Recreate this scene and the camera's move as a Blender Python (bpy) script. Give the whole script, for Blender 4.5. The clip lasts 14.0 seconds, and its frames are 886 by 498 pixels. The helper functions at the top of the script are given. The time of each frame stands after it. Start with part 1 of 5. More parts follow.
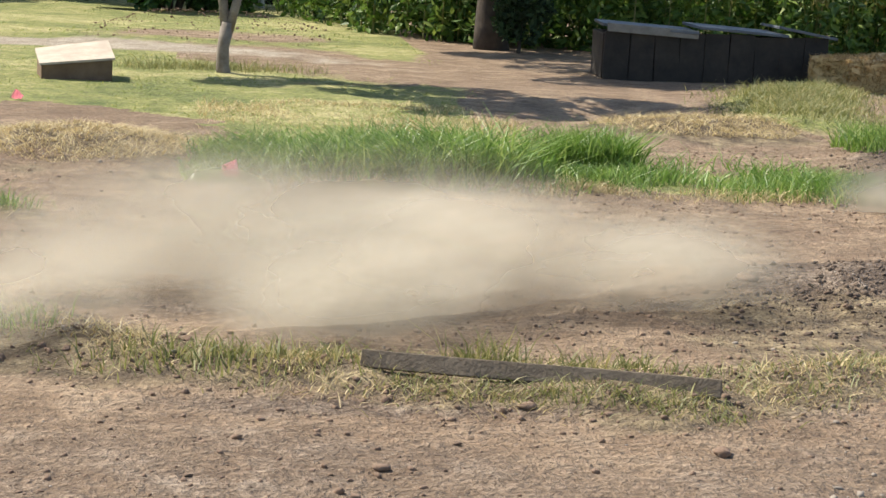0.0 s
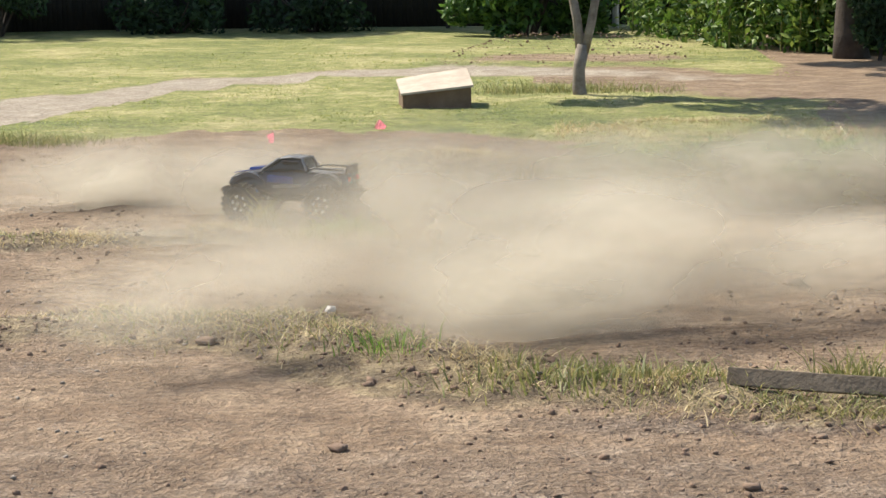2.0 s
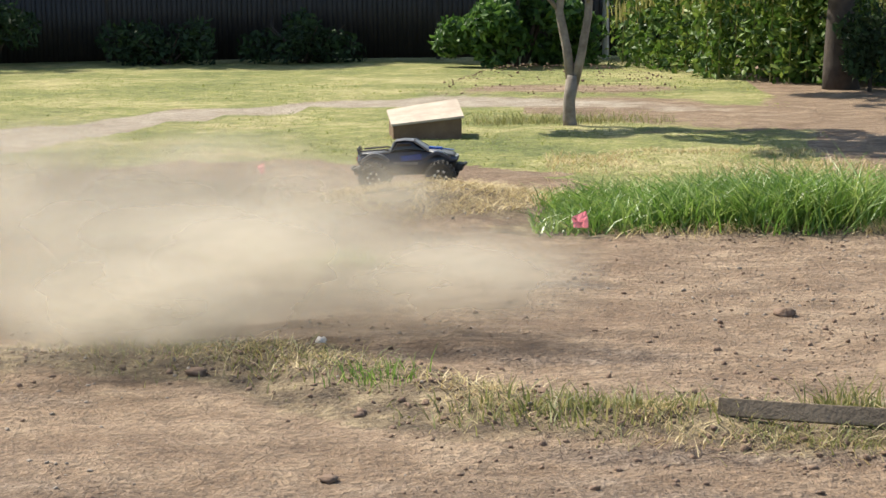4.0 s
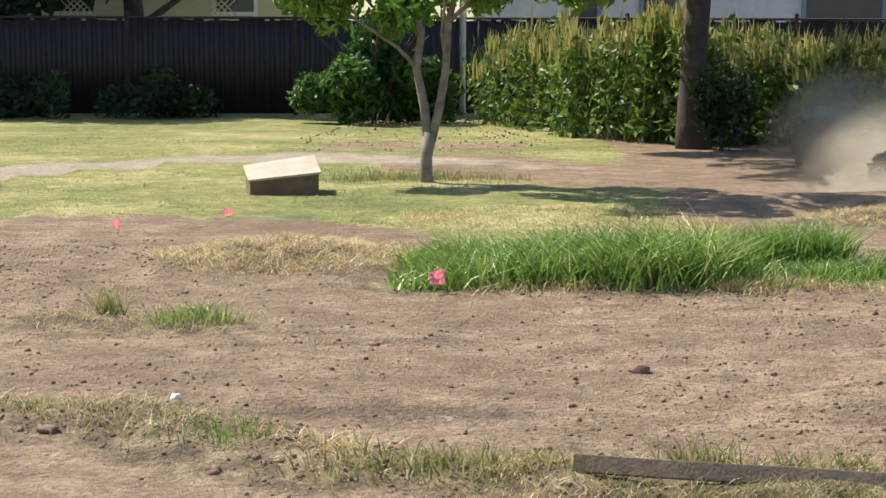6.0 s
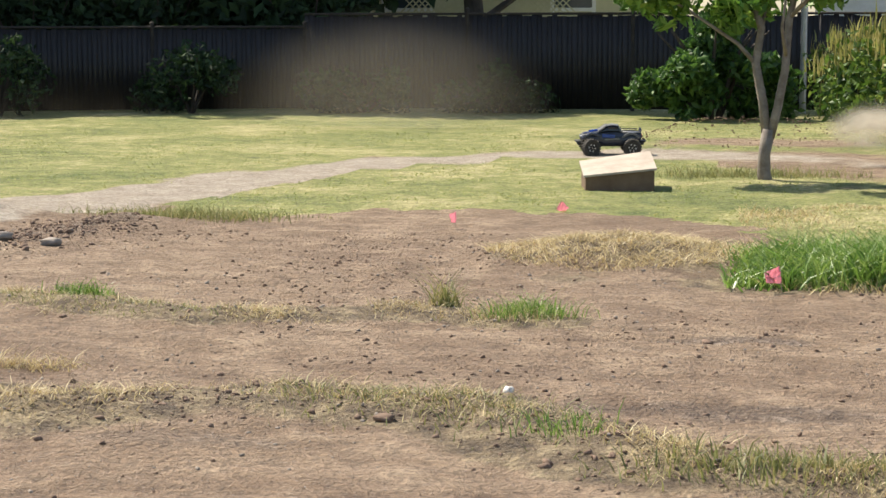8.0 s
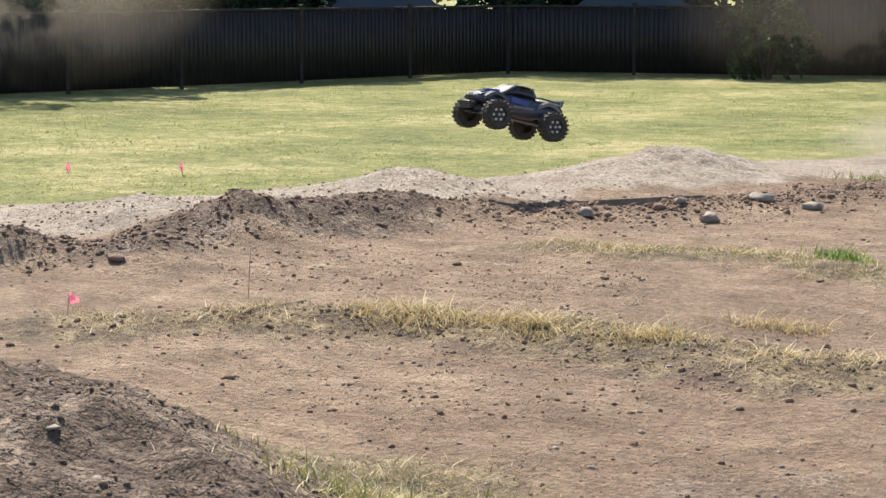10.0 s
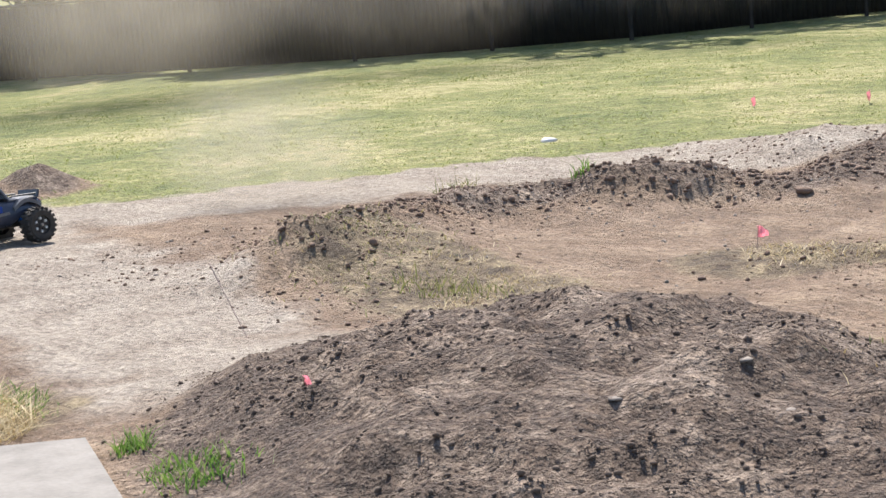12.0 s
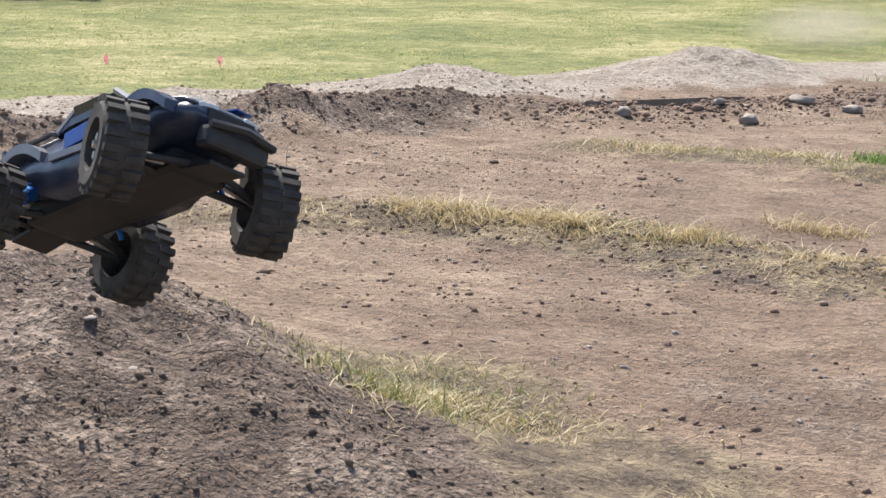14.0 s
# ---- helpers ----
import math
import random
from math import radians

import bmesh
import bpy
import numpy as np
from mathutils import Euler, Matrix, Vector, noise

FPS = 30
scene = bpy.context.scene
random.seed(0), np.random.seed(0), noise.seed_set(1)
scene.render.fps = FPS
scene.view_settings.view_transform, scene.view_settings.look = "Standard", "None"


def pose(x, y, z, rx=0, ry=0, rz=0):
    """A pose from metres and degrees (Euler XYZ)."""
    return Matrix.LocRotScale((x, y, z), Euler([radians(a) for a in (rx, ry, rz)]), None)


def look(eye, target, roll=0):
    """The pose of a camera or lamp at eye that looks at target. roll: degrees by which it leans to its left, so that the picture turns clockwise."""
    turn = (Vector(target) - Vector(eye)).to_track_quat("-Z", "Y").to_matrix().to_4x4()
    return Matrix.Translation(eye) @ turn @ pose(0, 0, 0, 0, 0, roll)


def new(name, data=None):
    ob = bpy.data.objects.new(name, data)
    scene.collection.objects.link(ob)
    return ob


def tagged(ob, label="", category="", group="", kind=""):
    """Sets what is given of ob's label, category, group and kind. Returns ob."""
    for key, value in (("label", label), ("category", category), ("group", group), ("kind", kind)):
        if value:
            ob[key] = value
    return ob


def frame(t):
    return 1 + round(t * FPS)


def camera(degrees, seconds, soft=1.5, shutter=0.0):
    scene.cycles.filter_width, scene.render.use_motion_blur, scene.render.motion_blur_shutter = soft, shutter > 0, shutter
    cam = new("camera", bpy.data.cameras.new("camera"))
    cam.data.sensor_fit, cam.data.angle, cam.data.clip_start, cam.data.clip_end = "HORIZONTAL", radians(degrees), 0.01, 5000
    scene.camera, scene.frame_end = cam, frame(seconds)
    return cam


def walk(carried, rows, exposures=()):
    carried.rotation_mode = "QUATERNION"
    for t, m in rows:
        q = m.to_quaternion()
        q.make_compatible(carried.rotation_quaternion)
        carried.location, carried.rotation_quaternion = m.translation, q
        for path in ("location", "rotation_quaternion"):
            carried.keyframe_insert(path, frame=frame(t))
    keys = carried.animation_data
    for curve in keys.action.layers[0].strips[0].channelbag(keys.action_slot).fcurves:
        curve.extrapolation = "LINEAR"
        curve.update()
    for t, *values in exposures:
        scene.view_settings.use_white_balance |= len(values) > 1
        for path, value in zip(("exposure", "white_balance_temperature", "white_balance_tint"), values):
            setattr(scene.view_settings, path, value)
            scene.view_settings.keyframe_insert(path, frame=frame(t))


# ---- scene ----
# ---- camera: a hand-held telephoto pan from one standing place ----
cam = camera(26.2, 14.0, soft=1.5)
EYE_HEIGHT = 1.6
# seconds, pan to the right, tilt, lean (degrees)
PATH = [
    (0, 6.87, -9.76, 2.93),
    (0.5, 10.40, -9.20, 3.04),
    (1, 9.86, -8.93, 2.48),
    (1.2, 5.89, -9.00, 1.54),
    (1.3, 3.73, -9.06, 1.21),
    (1.5, 0.88, -9.29, 0.21),
    (2, -4.14, -9.38, -0.66),
    (2.5, -8.58, -9.30, -1.44),
    (3, -7.77, -9.37, -1.35),
    (3.5, -7.26, -9.02, -1.30),
    (4, -3.84, -8.46, -0.64),
    (4.2, -2.12, -8.20, -0.50),
    (5, 1.90, -7.55, 0.10),
    (5.7, 1.30, -6.95, 0.15),
    (6.3, -0.30, -6.72, 0.14),
    (6.5, -0.77, -6.77, 0.09),
    (7, -3.17, -6.77, -0.46),
    (7.2, -4.37, -6.81, -0.64),
    (8.2, -10.90, -6.92, 0.20),
    (9.3, -19.58, -7.16, 0.90),
    (9.5, -22.25, -7.32, 0.58),
    (10, -32.36, -7.92, -0.14),
    (10.5, -40.72, -8.27, -1.90),
    (11, -48.37, -8.76, -4.79),
    (11.5, -52.75, -8.78, -5.04),
    (12, -53.16, -9.05, -4.81),
    (12.5, -54.71, -9.42, -4.86),
    (13, -55.21, -9.24, -4.80),
    (13.5, -49.69, -10.04, -3.72),
    (14, -33.45, -11.01, 0.60),
]
walk(cam, [(t, pose(0, 0, EYE_HEIGHT, 90 + tilt, 0, -pan) @ pose(0, 0, 0, 0, 0, lean)) for t, pan, tilt, lean in PATH],
     [(0, 1.0, 6650, 7), (9.3, 0.97, 6750, 9), (11, 1.05, 6150, 12), (14, 1.05, 6150, 12)])

# ---- light ----
SUN_FROM = Vector((-0.80, 0.56, 1.18)).normalized()
world = bpy.data.worlds.new("world")
scene.world = world
world.use_nodes = True
sky = world.node_tree.nodes.new("ShaderNodeTexSky")
sky.sky_type = "NISHITA"
sky.sun_disc = False
sky.sun_elevation = math.asin(SUN_FROM.z)
sky.sun_rotation = math.atan2(SUN_FROM.x, SUN_FROM.y)
world.node_tree.links.new(sky.outputs[0], world.node_tree.nodes["Background"].inputs[0])
world.node_tree.nodes["Background"].inputs[1].default_value = 0.10
sun_data = bpy.data.lights.new("sun", "SUN")
sun_data.energy, sun_data.angle, sun_data.color = 4.4, radians(0.5), (1.0, 0.93, 0.82)
sun = new("sun", sun_data)
sun.matrix_world = look(SUN_FROM * 50, (0, 0, 0))
scene.cycles.transparent_max_bounces = 40

# ---- materials ----
rng = np.random.default_rng(7)


class Nodes:
    """A small writer of node materials."""

    def __init__(self, name, rough=0.8, metal=0.0):
        self.mat = bpy.data.materials.new(name)
        self.mat.use_nodes = True
        self.tree = self.mat.node_tree
        self.bsdf = self.tree.nodes["Principled BSDF"]
        self.bsdf.inputs["Roughness"].default_value = rough
        self.bsdf.inputs["Metallic"].default_value = metal
        self.out = self.tree.nodes["Material Output"]

    def add(self, kind, **values):
        node = self.tree.nodes.new(kind)
        for key, value in values.items():
            if key in node.inputs:
                node.inputs[key].default_value = value
        return node

    def link(self, a, b):
        self.tree.links.new(a, b)

    def place(self):
        return self.add("ShaderNodeNewGeometry").outputs["Position"]

    def local(self):
        return self.add("ShaderNodeTexCoord").outputs["Object"]

    def noise(self, where, scale, detail=4.0, rough=0.6):
        n = self.add("ShaderNodeTexNoise", Scale=scale, Detail=detail, Roughness=rough)
        self.link(where, n.inputs["Vector"])
        return n.outputs["Fac"]

    def ramp(self, fac, stops):
        r = self.add("ShaderNodeValToRGB")
        e = r.color_ramp.elements
        while len(e) < len(stops):
            e.new(0.5)
        for k, (p, c) in zip(e, stops):
            k.position, k.color = p, (*c, 1) if len(c) == 3 else c
        self.link(fac, r.inputs[0])
        return r.outputs[0]

    def mix(self, fac, a, b, how="MIX"):
        m = self.add("ShaderNodeMixRGB")
        m.blend_type = how
        for sock, v in zip(m.inputs, (fac, a, b)):
            if isinstance(v, bpy.types.NodeSocket):
                self.link(v, sock)
            elif isinstance(v, (int, float)):
                sock.default_value = v
            else:
                sock.default_value = (*v, 1)
        return m.outputs[0]

    def maths(self, op, a, b=0.0, clamp=False):
        m = self.add("ShaderNodeMath")
        m.operation, m.use_clamp = op, clamp
        for sock, v in zip(m.inputs, (a, b)):
            if isinstance(v, bpy.types.NodeSocket):
                self.link(v, sock)
            else:
                sock.default_value = v
        return m.outputs[0]

    def attr(self, name):
        a = self.add("ShaderNodeAttribute")
        a.attribute_name = name
        return a.outputs["Fac"]

    def colour(self, c):
        if isinstance(c, bpy.types.NodeSocket):
            self.link(c, self.bsdf.inputs["Base Color"])
        else:
            self.bsdf.inputs["Base Color"].default_value = (*c, 1)
        return self

    def bump(self, height, strength, distance):
        b = self.add("ShaderNodeBump", Strength=strength, Distance=distance)
        self.link(height, b.inputs["Height"])
        self.link(b.outputs[0], self.bsdf.inputs["Normal"])
        return self


def plain(name, a, b, scale, rough=0.7, metal=0.0, bump=0.2, depth=0.01):
    n = Nodes(name, rough, metal)
    w = n.local()
    f = n.noise(w, scale, 6)
    g = n.noise(w, scale * 7, 3)
    c = n.mix(n.maths("MULTIPLY", g, 0.5), n.ramp(f, [(0.3, a), (0.7, b)]), [x * 0.6 for x in a])
    n.colour(c).bump(g, bump, depth)
    return n.mat


def leafy(name, dark, light, tip=None, rough=0.55, through_light=0.35):
    """Leaf and blade material: each leaf its own shade, some light passing through."""
    n = Nodes(name, rough)
    island = n.add("ShaderNodeNewGeometry").outputs["Random Per Island"]
    f = n.noise(n.place(), 1.3, 3)
    c = n.ramp(n.maths("ADD", n.maths("MULTIPLY", island, 0.7), n.maths("MULTIPLY", f, 0.4)),
               [(0.15, dark), (0.6, light), (0.95, tip or light)])
    n.colour(c)
    t = n.add("ShaderNodeBsdfTranslucent")
    n.link(c, t.inputs[0])
    m = n.add("ShaderNodeMixShader")
    m.inputs[0].default_value = through_light
    n.link(n.bsdf.outputs[0], m.inputs[1])
    n.link(t.outputs[0], m.inputs[2])
    n.link(m.outputs[0], n.out.inputs[0])
    return n.mat


def ground_material():
    n = Nodes("earth_and_lawn", 0.95)
    w = n.place()
    big, mid, fine = n.noise(w, 0.45, 4), n.noise(w, 3.0, 6), n.noise(w, 28, 5, 0.7)
    stretched = n.add("ShaderNodeMapping")
    stretched.inputs["Scale"].default_value = (0.9, 2.6, 1)
    n.link(w, stretched.inputs[0])
    streak = n.noise(stretched.outputs[0], 2.2, 5)
    dirt = n.ramp(mid, [(0.28, (0.155, 0.097, 0.057)), (0.5, (0.285, 0.190, 0.117)), (0.7, (0.47, 0.340, 0.222))])
    dirt = n.mix(n.maths("MULTIPLY", n.ramp(streak, [(0.4, (0, 0, 0)), (0.7, (1, 1, 1))]), 0.55), dirt, (0.47, 0.345, 0.235))
    dirt = n.mix(n.ramp(big, [(0.45, (0, 0, 0)), (0.7, (0.65, 0.65, 0.65))]), dirt, (0.17, 0.100, 0.060))
    pale = n.ramp(mid, [(0.3, (0.36, 0.29, 0.22)), (0.7, (0.55, 0.47, 0.375))])
    loam = n.ramp(n.maths("ADD", n.maths("MULTIPLY", mid, 0.55), n.maths("MULTIPLY", n.noise(w, 14, 5, 0.7), 0.45)), [(0.36, (0.068, 0.043, 0.029)), (0.5, (0.165, 0.112, 0.077)), (0.63, (0.38, 0.29, 0.215))])
    lawn = n.ramp(n.maths("ADD", n.maths("MULTIPLY", n.noise(w, 0.5, 3), 0.5), n.maths("MULTIPLY", n.noise(w, 3.5, 6, 0.7), 0.5)), [(0.36, (0.12, 0.165, 0.033)), (0.5, (0.29, 0.305, 0.085)), (0.62, (0.55, 0.48, 0.22))])
    dry = n.ramp(n.noise(w, 6.0, 5), [(0.35, (0.10, 0.07, 0.042)), (0.5, (0.22, 0.16, 0.092)), (0.66, (0.40, 0.31, 0.18))])

    def edge(name, width):
        a = n.maths("ADD", n.attr(name), n.maths("MULTIPLY", n.maths("SUBTRACT", mid, 0.5), width))
        return n.ramp(a, [(0.38, (0, 0, 0)), (0.62, (1, 1, 1))])

    c = n.mix(edge("pale", 0.5), dirt, pale)
    c = n.mix(edge("loam", 0.6), c, loam)
    c = n.mix(edge("dry", 0.9), c, dry)
    c = n.mix(edge("lawn", 0.6), c, lawn)
    c = n.mix(n.ramp(fine, [(0.36, (0.7, 0.7, 0.7)), (0.57, (0, 0, 0))]), c, n.mix(0.7, c, (0.03, 0.02, 0.015)))
    flecks = n.noise(w, 70, 3, 0.6)
    c = n.mix(n.ramp(flecks, [(0.56, (0, 0, 0)), (0.68, (0.55, 0.55, 0.55))]), c, n.mix(0.5, c, (0.62, 0.50, 0.37)))
    c = n.mix(n.ramp(n.noise(stretched.outputs[0], 9.0, 5, 0.65), [(0.36, (0.55, 0.55, 0.55)), (0.5, (0, 0, 0))]), c, n.mix(0.55, c, (0.06, 0.038, 0.025)))
    crumb = n.add("ShaderNodeTexVoronoi", Scale=34.0)
    n.link(w, crumb.inputs["Vector"])
    small = n.add("ShaderNodeTexVoronoi", Scale=90.0)
    n.link(w, small.inputs["Vector"])
    grains = n.maths("ADD", n.maths("MULTIPLY", crumb.outputs["Distance"], -0.6), n.maths("MULTIPLY", small.outputs["Distance"], -0.3))
    n.colour(c)
    n.bump(n.maths("ADD", n.maths("ADD", n.maths("MULTIPLY", mid, 1.2), fine), n.maths("MULTIPLY", grains, n.maths("ADD", 0.12, n.maths("MULTIPLY", n.attr("loam"), 0.65)))), 1.0, 0.05)
    return n.mat


GROUND = ground_material()
LAWN = leafy("lawn_blades", (0.15, 0.20, 0.04), (0.30, 0.33, 0.08), (0.50, 0.45, 0.19), 0.6, 0.45)
GREEN = leafy("tall_green_grass", (0.075, 0.15, 0.024), (0.17, 0.29, 0.05), (0.36, 0.43, 0.13), 0.4, 0.4)
OLIVE = leafy("olive_grass", (0.13, 0.15, 0.045), (0.26, 0.26, 0.09), (0.46, 0.38, 0.18))
STRAW = leafy("straw", (0.34, 0.25, 0.115), (0.56, 0.44, 0.225), (0.72, 0.60, 0.36), 0.6, 0.3)
HAY = leafy("hay", (0.32, 0.19, 0.07), (0.52, 0.34, 0.14), (0.66, 0.48, 0.23), 0.6, 0.2)
HEDGE = leafy("weed_leaves", (0.035, 0.08, 0.014), (0.10, 0.185, 0.028), (0.24, 0.30, 0.065))
BUSHLEAF = leafy("bush_leaves", (0.02, 0.055, 0.012), (0.06, 0.135, 0.025), (0.14, 0.25, 0.05))
SEED = leafy("seed_heads", (0.22, 0.22, 0.06), (0.38, 0.36, 0.11), (0.50, 0.42, 0.18))
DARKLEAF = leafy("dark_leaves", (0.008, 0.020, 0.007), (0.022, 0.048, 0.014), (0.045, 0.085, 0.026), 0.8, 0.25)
YOUNG = leafy("young_tree_leaves", (0.05, 0.12, 0.02), (0.12, 0.25, 0.035), (0.26, 0.38, 0.07))
BARK = plain("pale_bark", (0.16, 0.125, 0.10), (0.36, 0.31, 0.26), 9, 0.9, bump=0.6)
DARKBARK = plain("dark_bark", (0.035, 0.026, 0.02), (0.10, 0.075, 0.06), 6, 0.9, bump=0.8)
CLOD = plain("dry_clod", (0.15, 0.095, 0.064), (0.30, 0.20, 0.14), 14, 0.95, bump=0.5)
LOAMCLOD = plain("dark_clod", (0.085, 0.058, 0.041), (0.21, 0.150, 0.108), 14, 0.95, bump=0.5)
STONE = plain("stone", (0.22, 0.18, 0.145), (0.40, 0.34, 0.28), 11, 0.85, bump=0.5)
GREYPLY = plain("grey_plywood", (0.20, 0.18, 0.155), (0.33, 0.30, 0.262), 6, 0.9, bump=0.3)
PLYWOOD = plain("weathered_plywood", (0.38, 0.31, 0.245), (0.55, 0.47, 0.385), 5, 0.85, bump=0.3)
BOXSIDE = plain("brown_plywood_edge", (0.14, 0.085, 0.05), (0.22, 0.145, 0.09), 6, 0.85)
PLANKWOOD = plain("grey_plank", (0.14, 0.105, 0.073), (0.26, 0.20, 0.143), 9, 0.9, bump=0.5)
DARKWOOD = plain("dark_timber", (0.020, 0.016, 0.013), (0.060, 0.045, 0.034), 5, 0.85, bump=0.4)
TARP = plain("grey_blue_sheet", (0.09, 0.10, 0.115), (0.16, 0.175, 0.20), 3, 0.6)
# dark brown slats, their colour lowered further to hold the trees' shade
SLAT = plain("shade_darkened_brown_slat", (0.013, 0.010, 0.009), (0.028, 0.021, 0.018), 3, 0.6)
STEEL = plain("galvanised_steel", (0.35, 0.36, 0.37), (0.5, 0.5, 0.51), 8, 0.4, 0.9, 0.05)
SIDING = plain("pale_siding", (0.55, 0.59, 0.62), (0.68, 0.71, 0.73), 1.2, 0.7, bump=0.05)
CREAM = plain("cream_siding", (0.50, 0.47, 0.30), (0.62, 0.58, 0.40), 1.2, 0.7, bump=0.05)
ROOFING = plain("grey_shingle", (0.12, 0.115, 0.11), (0.2, 0.19, 0.18), 4, 0.9)
WHITE = plain("white_trim", (0.70, 0.70, 0.68), (0.8, 0.8, 0.78), 4, 0.5, bump=0.02)
BLUETRIM = plain("grey_blue_trim", (0.16, 0.22, 0.30), (0.22, 0.29, 0.38), 4, 0.5, bump=0.02)
PANE = plain("dark_pane", (0.03, 0.04, 0.05), (0.05, 0.065, 0.08), 2, 0.08, bump=0.0)
PINK = leafy("pink_plastic_film", (0.88, 0.32, 0.40), (0.93, 0.45, 0.52), None, 0.5, 0.35)
WHITEFILM = leafy("white_scrap", (0.75, 0.68, 0.62), (0.85, 0.8, 0.74), None, 0.6, 0.2)
WIRE = plain("flag_wire", (0.35, 0.22, 0.18), (0.5, 0.4, 0.35), 9, 0.5)
RUBBER = plain("dusty_rubber", (0.030, 0.027, 0.023), (0.085, 0.073, 0.060), 30, 0.85, bump=0.4, depth=0.002)
RIM = plain("black_plastic_rim", (0.02, 0.02, 0.02), (0.04, 0.04, 0.04), 20, 0.35, bump=0.05)
CHROME = plain("satin_metal", (0.45, 0.45, 0.46), (0.6, 0.6, 0.6), 20, 0.3, 1.0, 0.02)
SHELL = plain("dark_painted_shell", (0.030, 0.036, 0.060), (0.085, 0.090, 0.115), 7, 0.25, bump=0.03)
BLUE = plain("blue_painted_shell", (0.012, 0.045, 0.24), (0.02, 0.085, 0.36), 7, 0.25, bump=0.03)
# silver paint, also the colour of painted reflections on the truck's upper faces
SILVER_AND_SHEEN = plain("silver_paint_and_sheen", (0.12, 0.12, 0.13), (0.23, 0.225, 0.22), 7, 0.35, 0.1, 0.03)
SMOKED = plain("black_window_film", (0.008, 0.008, 0.01), (0.015, 0.015, 0.018), 5, 0.08, bump=0.0)
BLACK = plain("black_nylon", (0.012, 0.012, 0.012), (0.03, 0.03, 0.03), 12, 0.55, bump=0.1)
ANODISED = plain("blue_anodised", (0.02, 0.12, 0.35), (0.03, 0.18, 0.48), 12, 0.3, 0.8, 0.02)
RED = plain("red_lens", (0.45, 0.02, 0.02), (0.55, 0.04, 0.03), 9, 0.2, bump=0.0)


# ---- mesh tools ----
def part(name, bm, material, parent=None, label="", smooth=False):
    me = bpy.data.meshes.new(name)
    bm.to_mesh(me)
    bm.free()
    if smooth:
        me.polygons.foreach_set("use_smooth", [True] * len(me.polygons))
    me.materials.append(material)
    ob = new(name, me)
    if parent:
        ob.parent = parent
    if label:
        tagged(ob, label)
    return ob


def from_arrays(name, verts, faces, material, parent=None, smooth=False):
    me = bpy.data.meshes.new(name)
    faces = np.asarray(faces, dtype=np.int32)
    k = faces.shape[1]
    me.vertices.add(len(verts))
    me.vertices.foreach_set("co", np.asarray(verts, dtype=np.float32).ravel())
    me.loops.add(faces.size)
    me.loops.foreach_set("vertex_index", faces.ravel())
    me.polygons.add(len(faces))
    me.polygons.foreach_set("loop_start", np.arange(0, faces.size, k, dtype=np.int32))
    me.polygons.foreach_set("loop_total", np.full(len(faces), k, dtype=np.int32))
    if smooth:
        me.polygons.foreach_set("use_smooth", np.ones(len(faces), dtype=bool))
    me.update(calc_edges=True)
    me.validate()
    me.materials.append(material)
    ob = new(name, me)
    if parent:
        ob.parent = parent
    return ob


def thing(name, m, label, category, group=""):
    e = new(name)
    e.empty_display_size = 0.1
    e.matrix_basis = m
    return tagged(e, label, category, group)


def box(bm, size, centre, turn=(0, 0, 0), bevel=0.0, jitter=0.0):
    r = bmesh.ops.create_cube(bm, size=1)
    vs = r["verts"]
    bmesh.ops.scale(bm, vec=size, verts=vs)
    if jitter:
        for v in vs:
            v.co += Vector(rng.normal(0, jitter, 3))
    if bevel:
        es = list({e for v in vs for e in v.link_edges})
        res = bmesh.ops.bevel(bm, geom=es, offset=bevel, segments=2, affect="EDGES", profile=0.6)
        vs = list({v for f in res["faces"] for v in f.verts} | {v for v in vs if v.is_valid})
    bmesh.ops.transform(bm, matrix=pose(*centre, *turn), verts=vs)
    return vs


def solid(size, centre=(0, 0, 0), turn=(0, 0, 0), bevel=0.0, jitter=0.0):
    bm = bmesh.new()
    box(bm, size, centre, turn, bevel, jitter)
    return bm


def tube(bm, path, radii, sides=8):
    """A tapered round limb through the points of path."""
    rings = []
    for i, p in enumerate(path):
        a = Vector(path[max(i - 1, 0)])
        b = Vector(path[min(i + 1, len(path) - 1)])
        q = Vector((0, 0, 1)).rotation_difference(b - a)
        rings.append([bm.verts.new(Vector(p) + q @ Vector((math.cos(t) * radii[i], math.sin(t) * radii[i], 0)))
                      for t in [2 * math.pi * k / sides for k in range(sides)]])
    for r0, r1 in zip(rings, rings[1:]):
        for k in range(sides):
            bm.faces.new((r0[k], r0[(k + 1) % sides], r1[(k + 1) % sides], r1[k]))
    bm.faces.new(rings[0][::-1])
    bm.faces.new(rings[-1])
    return bm


def ring_loft(bm, sections):
    """Joins closed outlines along the length, with end caps."""
    loops = [[bm.verts.new(p) for p in s] for s in sections]
    n = len(loops[0])
    for a, b in zip(loops, loops[1:]):
        for k in range(n):
            bm.faces.new((a[k], a[(k + 1) % n], b[(k + 1) % n], b[k]))
    bm.faces.new(loops[0][::-1])
    bm.faces.new(loops[-1])
    bmesh.ops.recalc_face_normals(bm, faces=bm.faces[:])
    return bm


